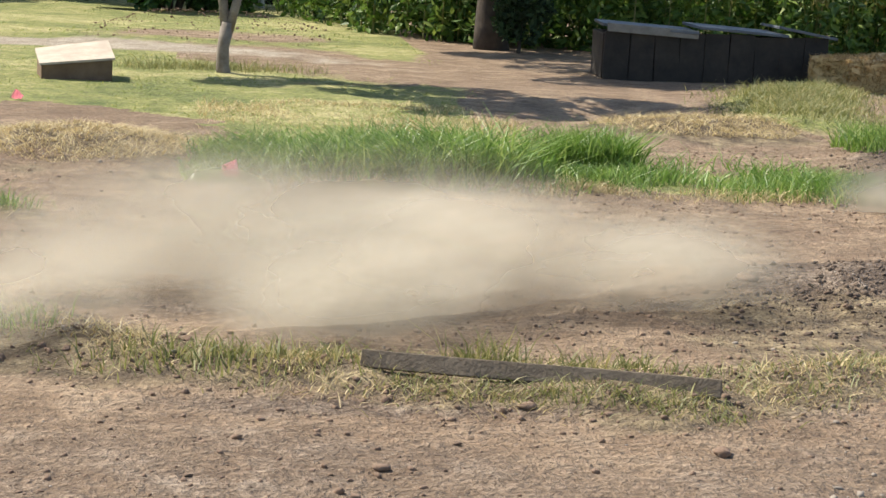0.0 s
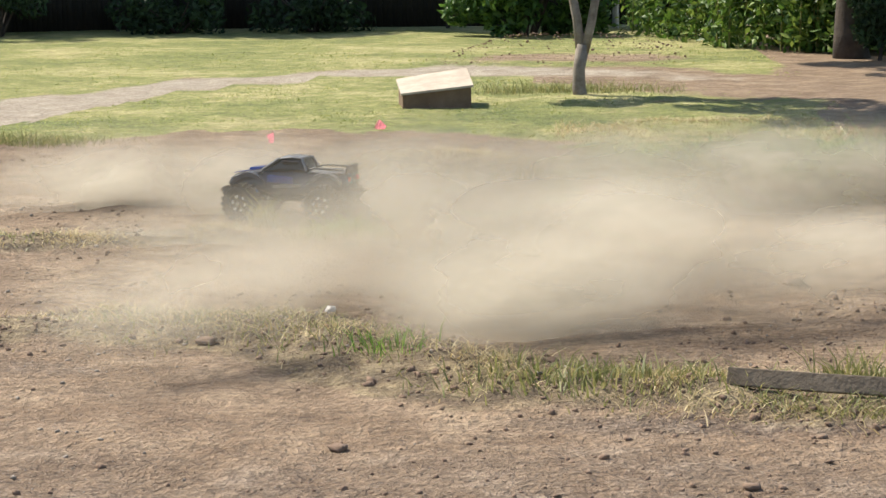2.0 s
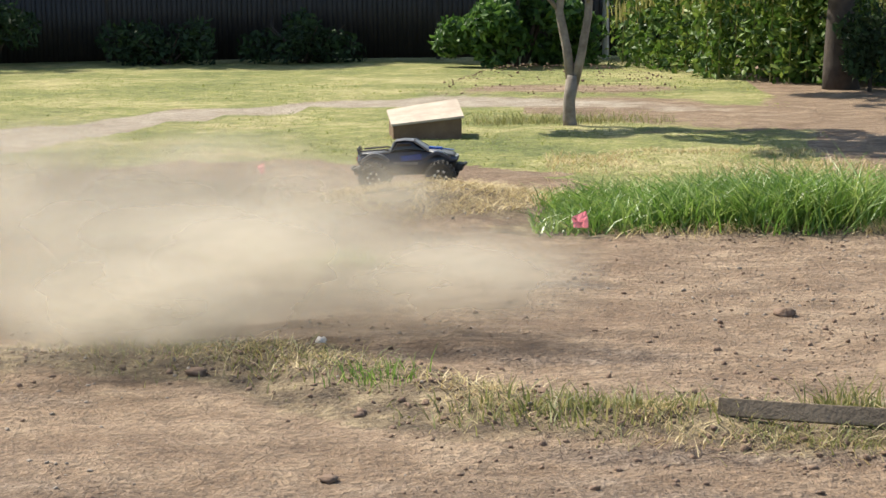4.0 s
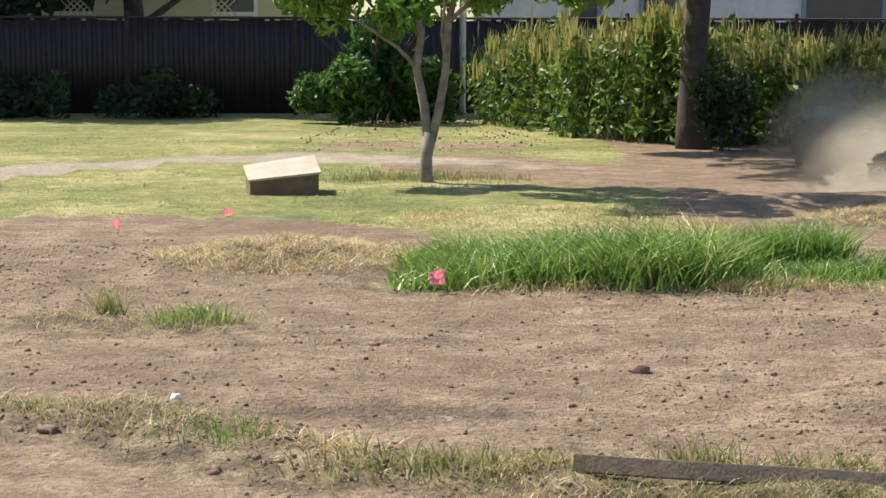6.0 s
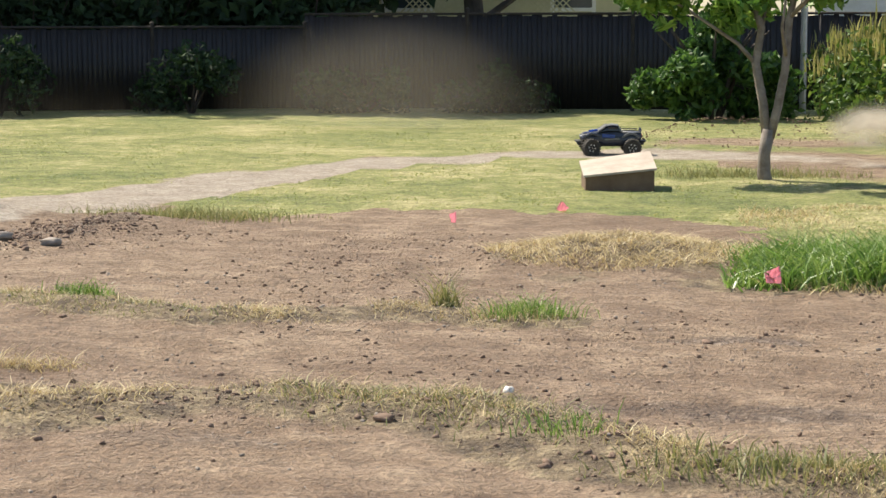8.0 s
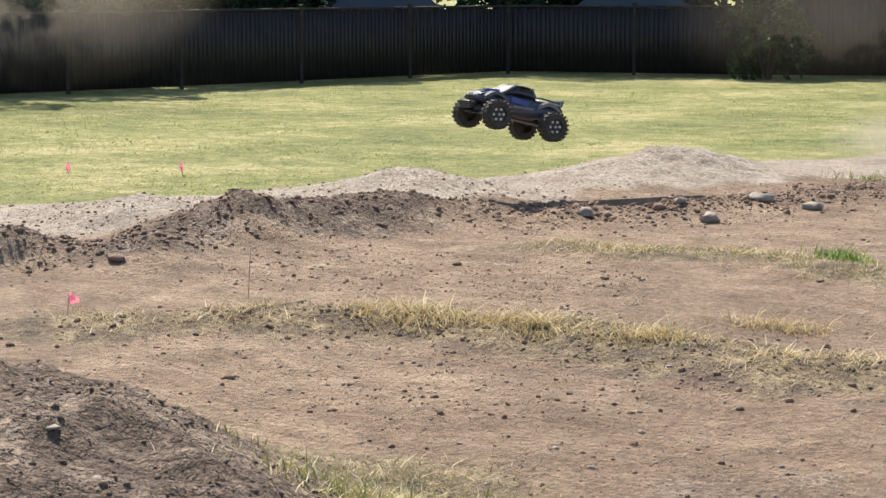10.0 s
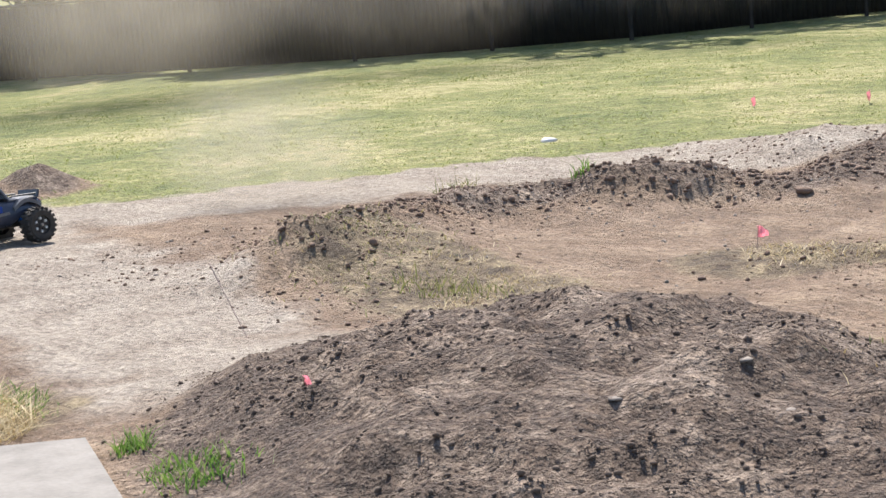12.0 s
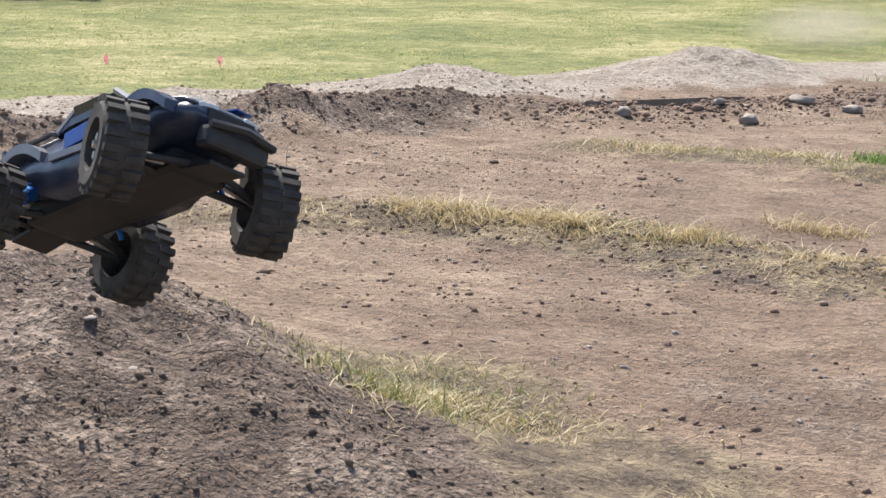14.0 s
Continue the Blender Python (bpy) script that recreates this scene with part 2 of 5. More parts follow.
def value_noise(x, y, scale, seed):
    """Smooth noise from -1 to 1 on the plan."""
    table = np.random.default_rng(seed).uniform(-1, 1, (256, 256))
    u, v = np.asarray(x) * scale + 1000, np.asarray(y) * scale + 1000
    i, j = np.floor(u).astype(int), np.floor(v).astype(int)
    a, b = u - i, v - j
    a, b = a * a * (3 - 2 * a), b * b * (3 - 2 * b)
    at = lambda p, q: table[p % 256, q % 256]
    return (at(i, j) * (1 - a) + at(i + 1, j) * a) * (1 - b) + (at(i, j + 1) * (1 - a) + at(i + 1, j + 1) * a) * b


def near_line(x, y, line):
    """Distance to a polyline, and the side (positive: to the left of its way)."""
    best, side = np.full(np.shape(x), 1e9), np.zeros(np.shape(x))
    for (x0, y0), (x1, y1) in zip(line, line[1:]):
        dx, dy = x1 - x0, y1 - y0
        t = np.clip(((x - x0) * dx + (y - y0) * dy) / (dx * dx + dy * dy), 0, 1)
        ex, ey = x - x0 - t * dx, y - y0 - t * dy
        d = np.hypot(ex, ey)
        s = np.sign(dx * (y - y0) - dy * (x - x0))
        side = np.where(d < best, s, side)
        best = np.minimum(best, d)
    return best, side


def inside(x, y, poly):
    c = np.zeros(np.shape(x), dtype=bool)
    for (x0, y0), (x1, y1) in zip(poly, poly[1:] + poly[:1]):
        c ^= ((y0 > y) != (y1 > y)) & (x < (x1 - x0) * (y - y0) / (y1 - y0 + 1e-12) + x0)
    return c


def hump(x, y, cx, cy, lx, ly, turn, height, power=2.0):
    c, s = math.cos(radians(turn)), math.sin(radians(turn))
    u, v = (x - cx) * c + (y - cy) * s, (y - cy) * c - (x - cx) * s
    return height * np.exp(-(np.abs(u / lx) ** power + np.abs(v / ly) ** power))


# ---- the plan of the track ----
BACK_TRACK = [(-16, 1.5), (-13.0, 4.2), (-11.6, 6.0), (-10.4, 8.0), (-9.2, 10.0), (-8.2, 12.0), (-7.2, 14.0), (-6.2, 15.9), (-5.0, 18.2),
              (-3.6, 21.2), (-1.6, 22.7), (0.6, 22.3), (2.2, 20.6), (3.6, 19.2), (5.5, 18.2), (9, 17.5), (16, 17)]
INNER_LAWN = [(-5.2, 16.2), (-5.0, 14.8), (-4.1, 15.1), (-3.2, 15.8), (-2.2, 15.8), (-1.0, 15.4), (-0.2, 14.9), (0.1, 13.0), (0.4, 12.0), (1.8, 12.3),
              (2.0, 14.6), (2.4, 16.7), (2.6, 18.4), (1.6, 19.6), (0.2, 20.8), (-1.4, 21.6), (-3.1, 21.4), (-4.2, 19.8)]
BERM = [(-8.2, 5.2), (-8.7, 5.9), (-8.8, 6.8), (-8.3, 7.6), (-7.6, 8.3), (-7.5, 9.4), (-7.2, 10.6)]
RUBBLE = [(-7.2, 10.6), (-6.5, 11.5), (-5.8, 12.2), (-5.2, 13.2), (-4.9, 14.2)]
WEED_BANK = [(4.9, 15.6), (5.3, 17.2), (6.0, 19.0)]
HEDGE_FOOT = [(0.75, 30.6), (1.4, 27.9), (2.4, 26.0), (3.4, 24.9), (5.0, 24.3), (8.0, 24.6), (13.0, 25.5)]
DRY_NEAR = [(-6.2, 6.6), (-5.1, 7.45), (-4.2, 7.55), (-2.9, 7.3), (-2.0, 7.75), (-1.2, 7.6), (-0.6, 7.0), (0.0, 6.6), (0.8, 6.45), (1.6, 6.2), (2.6, 6.7), (4, 7.0)]
DRY_MID = [(-5.6, 9.9), (-4.2, 10.2), (-3.0, 9.7), (-1.8, 10.2), (-1.1, 9.9)]
MOUND_FOOT = [(-3.4, 4.95), (-2.9, 4.5), (-2.3, 4.35), (-1.8, 3.9), (-1.2, 3.0)]
BERM_DRY = [(-8.6, 5.7), (-8.1, 5.6), (-7.3, 5.3), (-6.6, 5.2)]


def mound(x, y):
    return hump(x, y, -4.3, 3.72, 1.72, 1.08, -22, 0.39, 3.2)


def zones(x, y):
    wob = 0.26 * value_noise(x, y, 0.9, 3) + 0.18 * value_noise(x, y, 2.7, 4) + 0.08 * value_noise(x, y, 7, 5)
    d, side = near_line(x, y, BACK_TRACK)
    d = d + wob
    outer = np.clip((d - 0.75) * 2.2 + 0.5, 0, 1) * (side > 0) * np.clip((2.6 - x + wob) * 2, 0, 1)
    inner = inside(x + wob, y + wob, INNER_LAWN).astype(float)
    far_right = np.clip((y - 23.5) * 1.5, 0, 1) * (x > -1) * (x < 2.4)
    lawn = np.maximum(np.maximum(outer, inner), far_right)
    bare = np.clip(1.6 - np.hypot((x - 4.6) / 3.6, (y - 19.8) / 2.3) * 1.2 + wob, 0, 1)
    bare = np.maximum(bare, np.clip(1.5 - np.hypot((x + 0.1) / 1.9, (y - 24.6) / 0.8) + wob, 0, 1))
    bare = np.maximum(bare, np.clip(1.5 - np.hypot((x + 13.3) / 0.55, (y - 6.2) / 0.35) + wob, 0, 1))
    lawn = lawn * (1 - bare)
    weeds = np.clip(1.6 - near_line(x, y, WEED_BANK)[0] / 0.6 + wob, 0, 1)
    weeds = np.maximum(weeds, np.clip(1.5 - np.hypot((x - 3.4) / 1.3, (y - 12.1) / 0.7) + wob, 0, 1))
    lawn = np.maximum(lawn, 0.75 * weeds)
    sweep = 0.75 * np.clip(1.4 - near_line(x, y, [(-12, 4.8), (-9.6, 4.2), (-7.6, 3.8), (-6.3, 3.6)])[0] / 1.0 + wob, 0, 1)
    pale = np.maximum(np.clip(1.25 - d / 1.15, 0, 1), sweep) * np.clip((4.5 - x) / 6, 0.15, 1)
    for cx, cy in ((-6.8, 14.4), (-7.9, 12.1), (-8.5, 9.7)):
        pale = np.maximum(pale, np.clip(1.7 - np.hypot(x - cx, y - cy) / 0.75 + wob, 0, 1))
    dn = np.minimum(np.minimum(near_line(x, y, DRY_NEAR)[0] / 0.38, near_line(x, y, DRY_MID)[0] / 0.26),
                    np.minimum(near_line(x, y, MOUND_FOOT)[0] / 0.42, near_line(x, y, BERM_DRY)[0] / 0.42)) + wob
    dn = np.minimum(dn, np.hypot((x + 0.95) / 0.9, (y - 12.8) / 1.1) + wob)
    dn = np.minimum(dn, np.hypot((x - 3.8) / 0.9, (y - 15.1) / 0.9) + wob)
    dn = np.minimum(dn, np.hypot((x - 1.2) / 1.6, (y - 11.55) / 0.35) + wob)
    dn = np.minimum(dn, np.hypot((x - 3.0) / 1.0, (y - 7.4) / 0.8) + wob)
    dn = np.minimum(dn, np.hypot((x + 7.1) / 1.0, (y - 2.5) / 0.5) + wob)
    dry = np.clip(1.5 - dn, 0, 1)
    db = near_line(x, y, BERM)[0] + wob
    loam = np.clip(1.3 - db / 0.5, 0, 1) * 0.72 * np.clip((y - 5.6) / 1.2, 0.3, 1)
    loam = np.maximum(loam, np.clip(1.2 - (near_line(x, y, RUBBLE)[0] + wob) / 0.45, 0, 1) * 0.5)
    loam = np.maximum(loam, np.clip(mound(x, y) * 8 + wob, 0, 1))
    for cx, cy, rx, ry, k in ((5.4, 13.2, 0.7, 1.2, 0.8), (-3.2, 7.02, 0.9, 0.22, 0.7), (-0.2, 7.8, 1.1, 0.25, 0.6), (-0.1, 9.5, 0.8, 0.16, 0.6), (0.9, 6.1, 1.6, 0.2, 0.6), (-2.2, 6.9, 0.8, 0.2, 0.5)):
        loam = np.maximum(loam, np.clip(1.4 - np.hypot((x - cx) / rx, (y - cy) / ry) + wob, 0, 1) * k)
    loam = np.maximum(loam, np.clip(1.4 - np.hypot((x - 3.1) / 1.2, (y - 8.2) / 0.6) + wob, 0, 1) * 0.8)
    loam = np.maximum(loam, np.clip(1.3 - np.hypot((x + 0.1) / 1.6, (y - 24.0) / 0.5) + wob, 0, 1) * 0.85)
    loam = np.maximum(loam, np.clip(1.3 - np.hypot((x + 13.3) / 0.5, (y - 6.2) / 0.3) + wob, 0, 1))
    loam = np.maximum(loam, 0.5 * np.clip(1.5 - np.hypot((x + 0.2) / 3.2, (y - 5.3) / 0.75) + wob, 0, 1))
    return lawn, pale, loam, dry * (1 - loam * 0.6)


def height(x, y):
    x, y = np.asarray(x, dtype=float), np.asarray(y, dtype=float)
    d, side = near_line(x, y, BERM)
    h = 0.22 * np.exp(-(d / 0.40) ** 2) * (0.8 + 0.4 * value_noise(x, y, 1.6, 11))
    h += 0.07 * np.exp(-(near_line(x, y, RUBBLE)[0] / 0.4) ** 2)
    h += 0.12 * np.exp(-(near_line(x, y, WEED_BANK)[0] / 0.7) ** 2)
    h += hump(x, y, 5.4, 13.2, 0.55, 0.9, 0, 0.20) + hump(x, y, 3.7, 15.0, 0.7, 0.6, 0, 0.12) - hump(x, y, 3.5, 16.6, 0.8, 0.7, 0, 0.12)
    h += mound(x, y)
    h += hump(x, y, -6.8, 14.4, 0.75, 0.8, 60, 0.27)
    h += hump(x, y, -7.9, 12.1, 0.6, 0.8, 60, 0.22)
    h += hump(x, y, -8.6, 9.7, 0.5, 0.8, 55, 0.17)
    h += hump(x, y, -0.1, 24.1, 1.5, 0.40, 2, 0.36, 2.8)
    h += hump(x, y, -0.95, 12.6, 0.75, 0.7, 0, 0.15)
    h += hump(x, y, 3.2, 8.3, 1.3, 0.6, 10, 0.16)
    h += hump(x, y, -13.3, 6.2, 0.4, 0.25, 20, 0.22)
    h += hump(x, y, -8.1, 5.6, 0.75, 0.5, 0, 0.10)
    for cx, cy, lx, ly, turn in ((-8.45, 7.2, 0.32, 0.13, 35), (-7.75, 7.7, 0.28, 0.12, 40), (-8.15, 5.6, 0.26, 0.12, -20)):
        h -= hump(x, y, cx, cy, lx, ly * 1.3, turn, 0.09)
    dn = near_line(x, y, DRY_NEAR)[0]
    h += 0.06 * np.exp(-(dn / 0.3) ** 2)
    d2, _ = near_line(x, y, DRY_MID)
    h += 0.04 * np.exp(-(d2 / 0.25) ** 2)
    near = np.exp(-np.maximum(np.hypot(x, y) - 14, 0) / 12)
    rough = 0.024 * value_noise(x, y, 1.3, 21) + 0.016 * value_noise(x, y, 4, 22) + 0.012 * value_noise(x, y, 10, 23)
    lumpy = 0.6 + 1.5 * np.clip(h / 0.2, 0, 1.5)
    return h + rough * near * lumpy + 0.02 * value_noise(x, y, 0.2, 24)


def lay(x, y, lift=0.0):
    return (x, y, float(height(x, y)) + lift)


def ground():
    def lines(a, b, step, reach):
        mid = list(np.arange(a, b, step))
        out_lo, out_hi, s = [a], [mid[-1]], step
        while out_lo[-1] > -reach:
            s *= 1.17
            out_lo.append(out_lo[-1] - s)
            out_hi.append(out_hi[-1] + s)
        return np.array(out_lo[:0:-1] + mid + out_hi[1:])
    xs, ys = lines(-12.5, 5.5, 0.045, 420), lines(2.2, 15.5, 0.045, 420)
    gx, gy = np.meshgrid(xs, ys)
    x, y = gx.ravel(), gy.ravel()
    verts = np.stack([x, y, height(x, y)], 1)
    nx, ny = len(xs), len(ys)
    i = (np.arange(ny - 1)[:, None] * nx + np.arange(nx - 1)[None, :]).ravel()
    ob = from_arrays("ground", verts, np.stack([i, i + 1, i + nx + 1, i + nx], 1), GROUND, smooth=True)
    for name, values in zip(("lawn", "pale", "loam", "dry"), zones(x, y)):
        ob.data.attributes.new(name, "FLOAT", "POINT").data.foreach_set("value", values.astype(np.float32))
    tagged(ob, "bare brown dirt track with pale ruts and sunlit mown lawn", "ground", kind="structure")


ground()


# ---- grass ----
def blades(name, label, category, x, y, tall, wide, lean, material, base=None):
    """Many bent grass blades on the ground, each a narrow strip that ends in a point."""
    n = len(x)
    z = height(x, y) if base is None else base
    a, b = rng.uniform(0, 2 * math.pi, n), rng.uniform(0, 2 * math.pi, n)
    h, w = tall * rng.uniform(0.45, 1.15, n), wide * rng.uniform(0.6, 1.2, n)
    bend = lean * rng.uniform(0.2, 1.4, n) * h
    root = np.stack([x, y, z - 0.01], 1)
    across = np.stack([np.cos(a), np.sin(a), 0 * a], 1) * w[:, None] / 2
    over = np.stack([np.cos(b), np.sin(b), 0 * b], 1) * bend[:, None]
    up = np.stack([0 * h, 0 * h, h], 1)
    v = np.stack([root - across, root + across, root - across * 0.8 + up * 0.55 + over * 0.3, root + across * 0.8 + up * 0.55 + over * 0.3, root + up * 0.98 + over], 1).reshape(-1, 3)
    k = np.arange(n)[:, None] * 5
    faces = np.concatenate([k + [0, 1, 3], k + [0, 3, 2], k + [2, 3, 4]])
    ob = from_arrays(name, v, faces, material)
    return tagged(ob, label, category, kind="stuff")


def sown(n, x0, x1, y0, y1, density):
    x, y = rng.uniform(x0, x1, n), rng.uniform(y0, y1, n)
    keep = rng.uniform(0, 1, n) < density(x, y)
    return x[keep], y[keep]


def clumped(x, y, seed, scale=2.2):
    return np.clip(0.45 + 0.9 * value_noise(x, y, scale, seed), 0.02, 1)


def along(line, n, spread):
    """Points strewn along a polyline."""
    pts = np.array(line)
    seg = np.hypot(*np.diff(pts, axis=0).T)
    k = rng.choice(len(seg), n, p=seg / seg.sum())
    t = rng.uniform(0, 1, n)[:, None]
    p = pts[k] * (1 - t) + pts[k + 1] * t + rng.normal(0, spread, (n, 2))
    return p[:, 0], p[:, 1]


def round_patch(n, cx, cy, rx, ry):
    r, a = np.sqrt(rng.uniform(0, 1, n)), rng.uniform(0, 2 * math.pi, n)
    return cx + rx * r * np.cos(a), cy + ry * r * np.sin(a)


def grass():
    x, y = sown(230000, -24, 7, 6, 30, lambda x, y: zones(x, y)[0] * np.clip(1.25 - np.hypot(x, y) / 34, 0.1, 1) * clumped(x, y, 31, 1.5))
    blades("lawn_grass", "short mown yellow-green lawn grass in full sun", "grass", x, y, 0.028, 0.014, 1.6, LAWN)
    x, y = sown(30000, -0.25, 2.15, 11.3, 13.2, lambda x, y: np.exp(-(np.maximum(np.abs(y - 12.0 - 0.05 * x + 0.15 * value_noise(x, y, 1.4, 37)) - 0.32, 0) / 0.22) ** 2) * np.clip((x + 0.25) * 3, 0, 1) * np.clip((2.1 - x) * 3, 0, 1) * (0.45 + 0.55 * clumped(x, y, 33, 2.6)))
    blades("tall_grass", "tall lush green grass strip beside the dirt track", "grass", x, y, (0.29 + 0.13 * value_noise(x, y, 1.9, 35)) * np.clip((x + 0.35) / 0.8, 0.4, 1) * rng.uniform(0.6, 1.2, len(x)), 0.015, 1.35, GREEN)
    x, y = round_patch(1500, 2.45, 12.6, 0.38, 0.22)
    blades("tall_grass", "second clump of tall lush green grass", "grass", x, y, 0.30, 0.013, 0.9, GREEN)
    x, y = sown(16000, 1.8, 4.5, 11.2, 13.2, lambda x, y: np.exp(-((y - 12.0) / 0.5) ** 2) * clumped(x, y, 34, 2.4))
    blades("tall_grass", "sparser low green grass beside the track", "grass", x, y, 0.13 + 0.07 * value_noise(x, y, 2.1, 36), 0.010, 1.3, GREEN)
    x, y = sown(9000, 0.0, 4.6, 11.15, 11.8, lambda x, y: clumped(x, y, 38, 2.6) * np.exp(-((y - 11.45) / 0.2) ** 2))
    blades("dry_grass", "pale dry grass at the foot of the tall green strip", "grass", x, y, 0.08, 0.007, 1.8, STRAW)
    x, y = along(WEED_BANK, 7000, 0.36)
    blades("weedy_grass", "pale green weedy grass on a low bank", "grass", x, y, 0.09 + 0.04 * value_noise(x, y, 1.9, 39), 0.009, 1.4, OLIVE)
    x, y = round_patch(700, 4.95, 13.9, 0.3, 0.6)
    blades("grass_tuft", "bright green grass tuft at the end of the bank", "grass", x, y, 0.22, 0.010, 1.0, GREEN)
    x, y = round_patch(2600, 3.8, 15.0, 0.85, 0.6)
    blades("dead_grass", "dead straw-coloured grass on a low bank", "grass", x, y, 0.06, 0.008, 2.4, STRAW)
    x, y = sown(14000, -0.2, 2.4, 13.0, 16.6, lambda x, y: clumped(x, y, 40, 1.2))
    blades("rough_grass", "rough half-dry grass between lawn and tall strip", "grass", x, y, 0.05, 0.008, 1.6, STRAW)
    for line, n, spread, seed in ((DRY_NEAR, 13000, 0.17, 41), (DRY_MID, 5000, 0.13, 42), (MOUND_FOOT, 11000, 0.24, 43), (BERM_DRY, 4200, 0.24, 44)):
        x, y = along(line, n, spread)
        keep = (rng.uniform(0, 1, n) < clumped(x, y, seed, 3.0) ** 1.5) & (near_line(x, y, [(0.5, 6.48), (1.7, 6.1)])[0] > 0.12)
        blades("dry_grass", "straw-coloured dry grass along the edge of the track", "grass", x[keep], y[keep], 0.05 if line in (DRY_NEAR, DRY_MID) else 0.036, 0.006, 2.2, STRAW)
        x, y = along(line, n // 2, spread)
        keep = rng.uniform(0, 1, n // 2) < clumped(x, y, seed + 20, 1.3) ** 2 * (near_line(x, y, [(0.5, 6.48), (1.7, 6.1)])[0] > 0.12)
        blades("weedy_grass", "low olive-green weedy grass along the track edge", "grass", x[keep], y[keep], np.where(x[keep] < -2, 0.04, 0.065) if line in (DRY_NEAR, DRY_MID) else 0.042, 0.006, 1.6, OLIVE)
    for cx, cy, rx, ry, n, tall, mat, lab in (
            (-1.74, 10.38, 0.07, 0.07, 160, 0.24, OLIVE, "upright tuft of dull green grass in bare dirt"),
            (-1.22, 10.0, 0.22, 0.12, 420, 0.14, GREEN, "low spreading tuft of green grass in bare dirt"),
            (-3.85, 10.35, 0.16, 0.10, 320, 0.11, GREEN, "small green grass tuft on the dirt"),
            (0.98, 6.62, 0.12, 0.08, 200, 0.16, OLIVE, "green grass tuft behind the plank"),
            (1.4, 6.55, 0.25, 0.07, 260, 0.10, OLIVE, "low grass tuft behind the plank"),
            (-0.75, 7.12, 0.16, 0.12, 110, 0.12, GREEN, "green weed tuft in dry grass"),
            (0.1, 6.55, 0.5, 0.16, 700, 0.10, OLIVE, "thick tuft of dry and green grass"),
            (-9.05, 6.9, 0.15, 0.1, 120, 0.16, OLIVE, "spiky green weed on the berm"),
            (-8.5, 7.45, 0.06, 0.06, 40, 0.12, GREEN, "small green weed on the berm"),
            (-6.75, 2.95, 0.2, 0.1, 220, 0.07, GREEN, "green grass tuft at the foot of the mound"),
            (-4.98, 2.72, 0.22, 0.1, 300, 0.075, GREEN, "green grass tuft beside the plywood sheet"),
            (-5.6, 2.84, 0.10, 0.05, 120, 0.10, GREEN, "green grass tuft beside the plywood sheet"),
            (-3.15, 4.45, 0.16, 0.12, 90, 0.12, OLIVE, "green weed at the foot of the mound"),
            (-7.0, 5.25, 0.35, 0.15, 260, 0.09, OLIVE, "dry upright grass tuft behind the mound"),
            (0.2, 19.7, 0.7, 0.35, 900, 0.14, OLIVE, "weeds round the foot of the young tree"),
            (-0.6, 19.6, 0.5, 0.3, 500, 0.16, OLIVE, "weeds beside the plywood box"),
            (-4.85, 7.4, 0.35, 0.12, 700, 0.09, STRAW, "yellow dry grass clump at the track edge"),
            (-4.3, 7.5, 0.25, 0.10, 450, 0.09, STRAW, "yellow dry grass clump at the track edge"),
            (-3.65, 7.45, 0.2, 0.10, 350, 0.09, STRAW, "yellow dry grass clump at the track edge"),
            (-4.6, 14.7, 0.6, 0.2, 700, 0.14, OLIVE, "rough green grass where the lawn meets the track"),
            (-3.4, 8.3, 0.25, 0.1, 300, 0.09, STRAW, "straw-coloured grass tuft on the track"),
            (-4.7, 15.0, 0.8, 0.2, 900, 0.10, OLIVE, "rough grass at the lawn's edge")):
        x, y = round_patch(n, cx, cy, rx, ry)
        blades("grass_tuft", lab, "grass", x + rng.normal(0, 0.3 * rx, n), y + rng.normal(0, 0.3 * ry, n), tall * rng.uniform(0.35, 1.1, n), 0.007, 2.2 if mat is STRAW else 0.9, mat)
    x, y = along([(0.55, 6.34), (1.75, 5.95)], 900, 0.06)
    blades("weedy_grass", "low green and dry grass in front of the plank", "grass", x, y, 0.055, 0.006, 1.5, OLIVE)
    x, y = round_patch(5200, -0.95, 12.75, 0.9, 1.0)
    blades("dead_grass", "heap of dead straw-coloured grass cuttings", "grass", x, y, 0.06, 0.008, 2.6, STRAW)
    x, y = round_patch(4200, -6.95, 2.62, 0.72, 0.36)
    blades("loose_straw", "loose pale straw spread on the ground", "straw", x, y, 0.07, 0.006, 3.0, STRAW)


grass()


# ---- clods and stones ----
def lump_mesh(seed, flat=0.7, rounds=1):
    bm = bmesh.new()
    bmesh.ops.create_icosphere(bm, subdivisions=rounds, radius=1)
    r = np.random.default_rng(seed)
    for v in bm.verts:
        v.co *= 1 + r.normal(0, 0.2 if rounds == 1 else 0.15)
        v.co += Vector(r.normal(0, 0.10 if rounds == 1 else 0.09, 3))
        v.co.z *= flat
    v = np.array([w.co[:] for w in bm.verts])
    f = np.array([[q.index for q in p.verts] for p in bm.faces])
    bm.free()
    return v, f


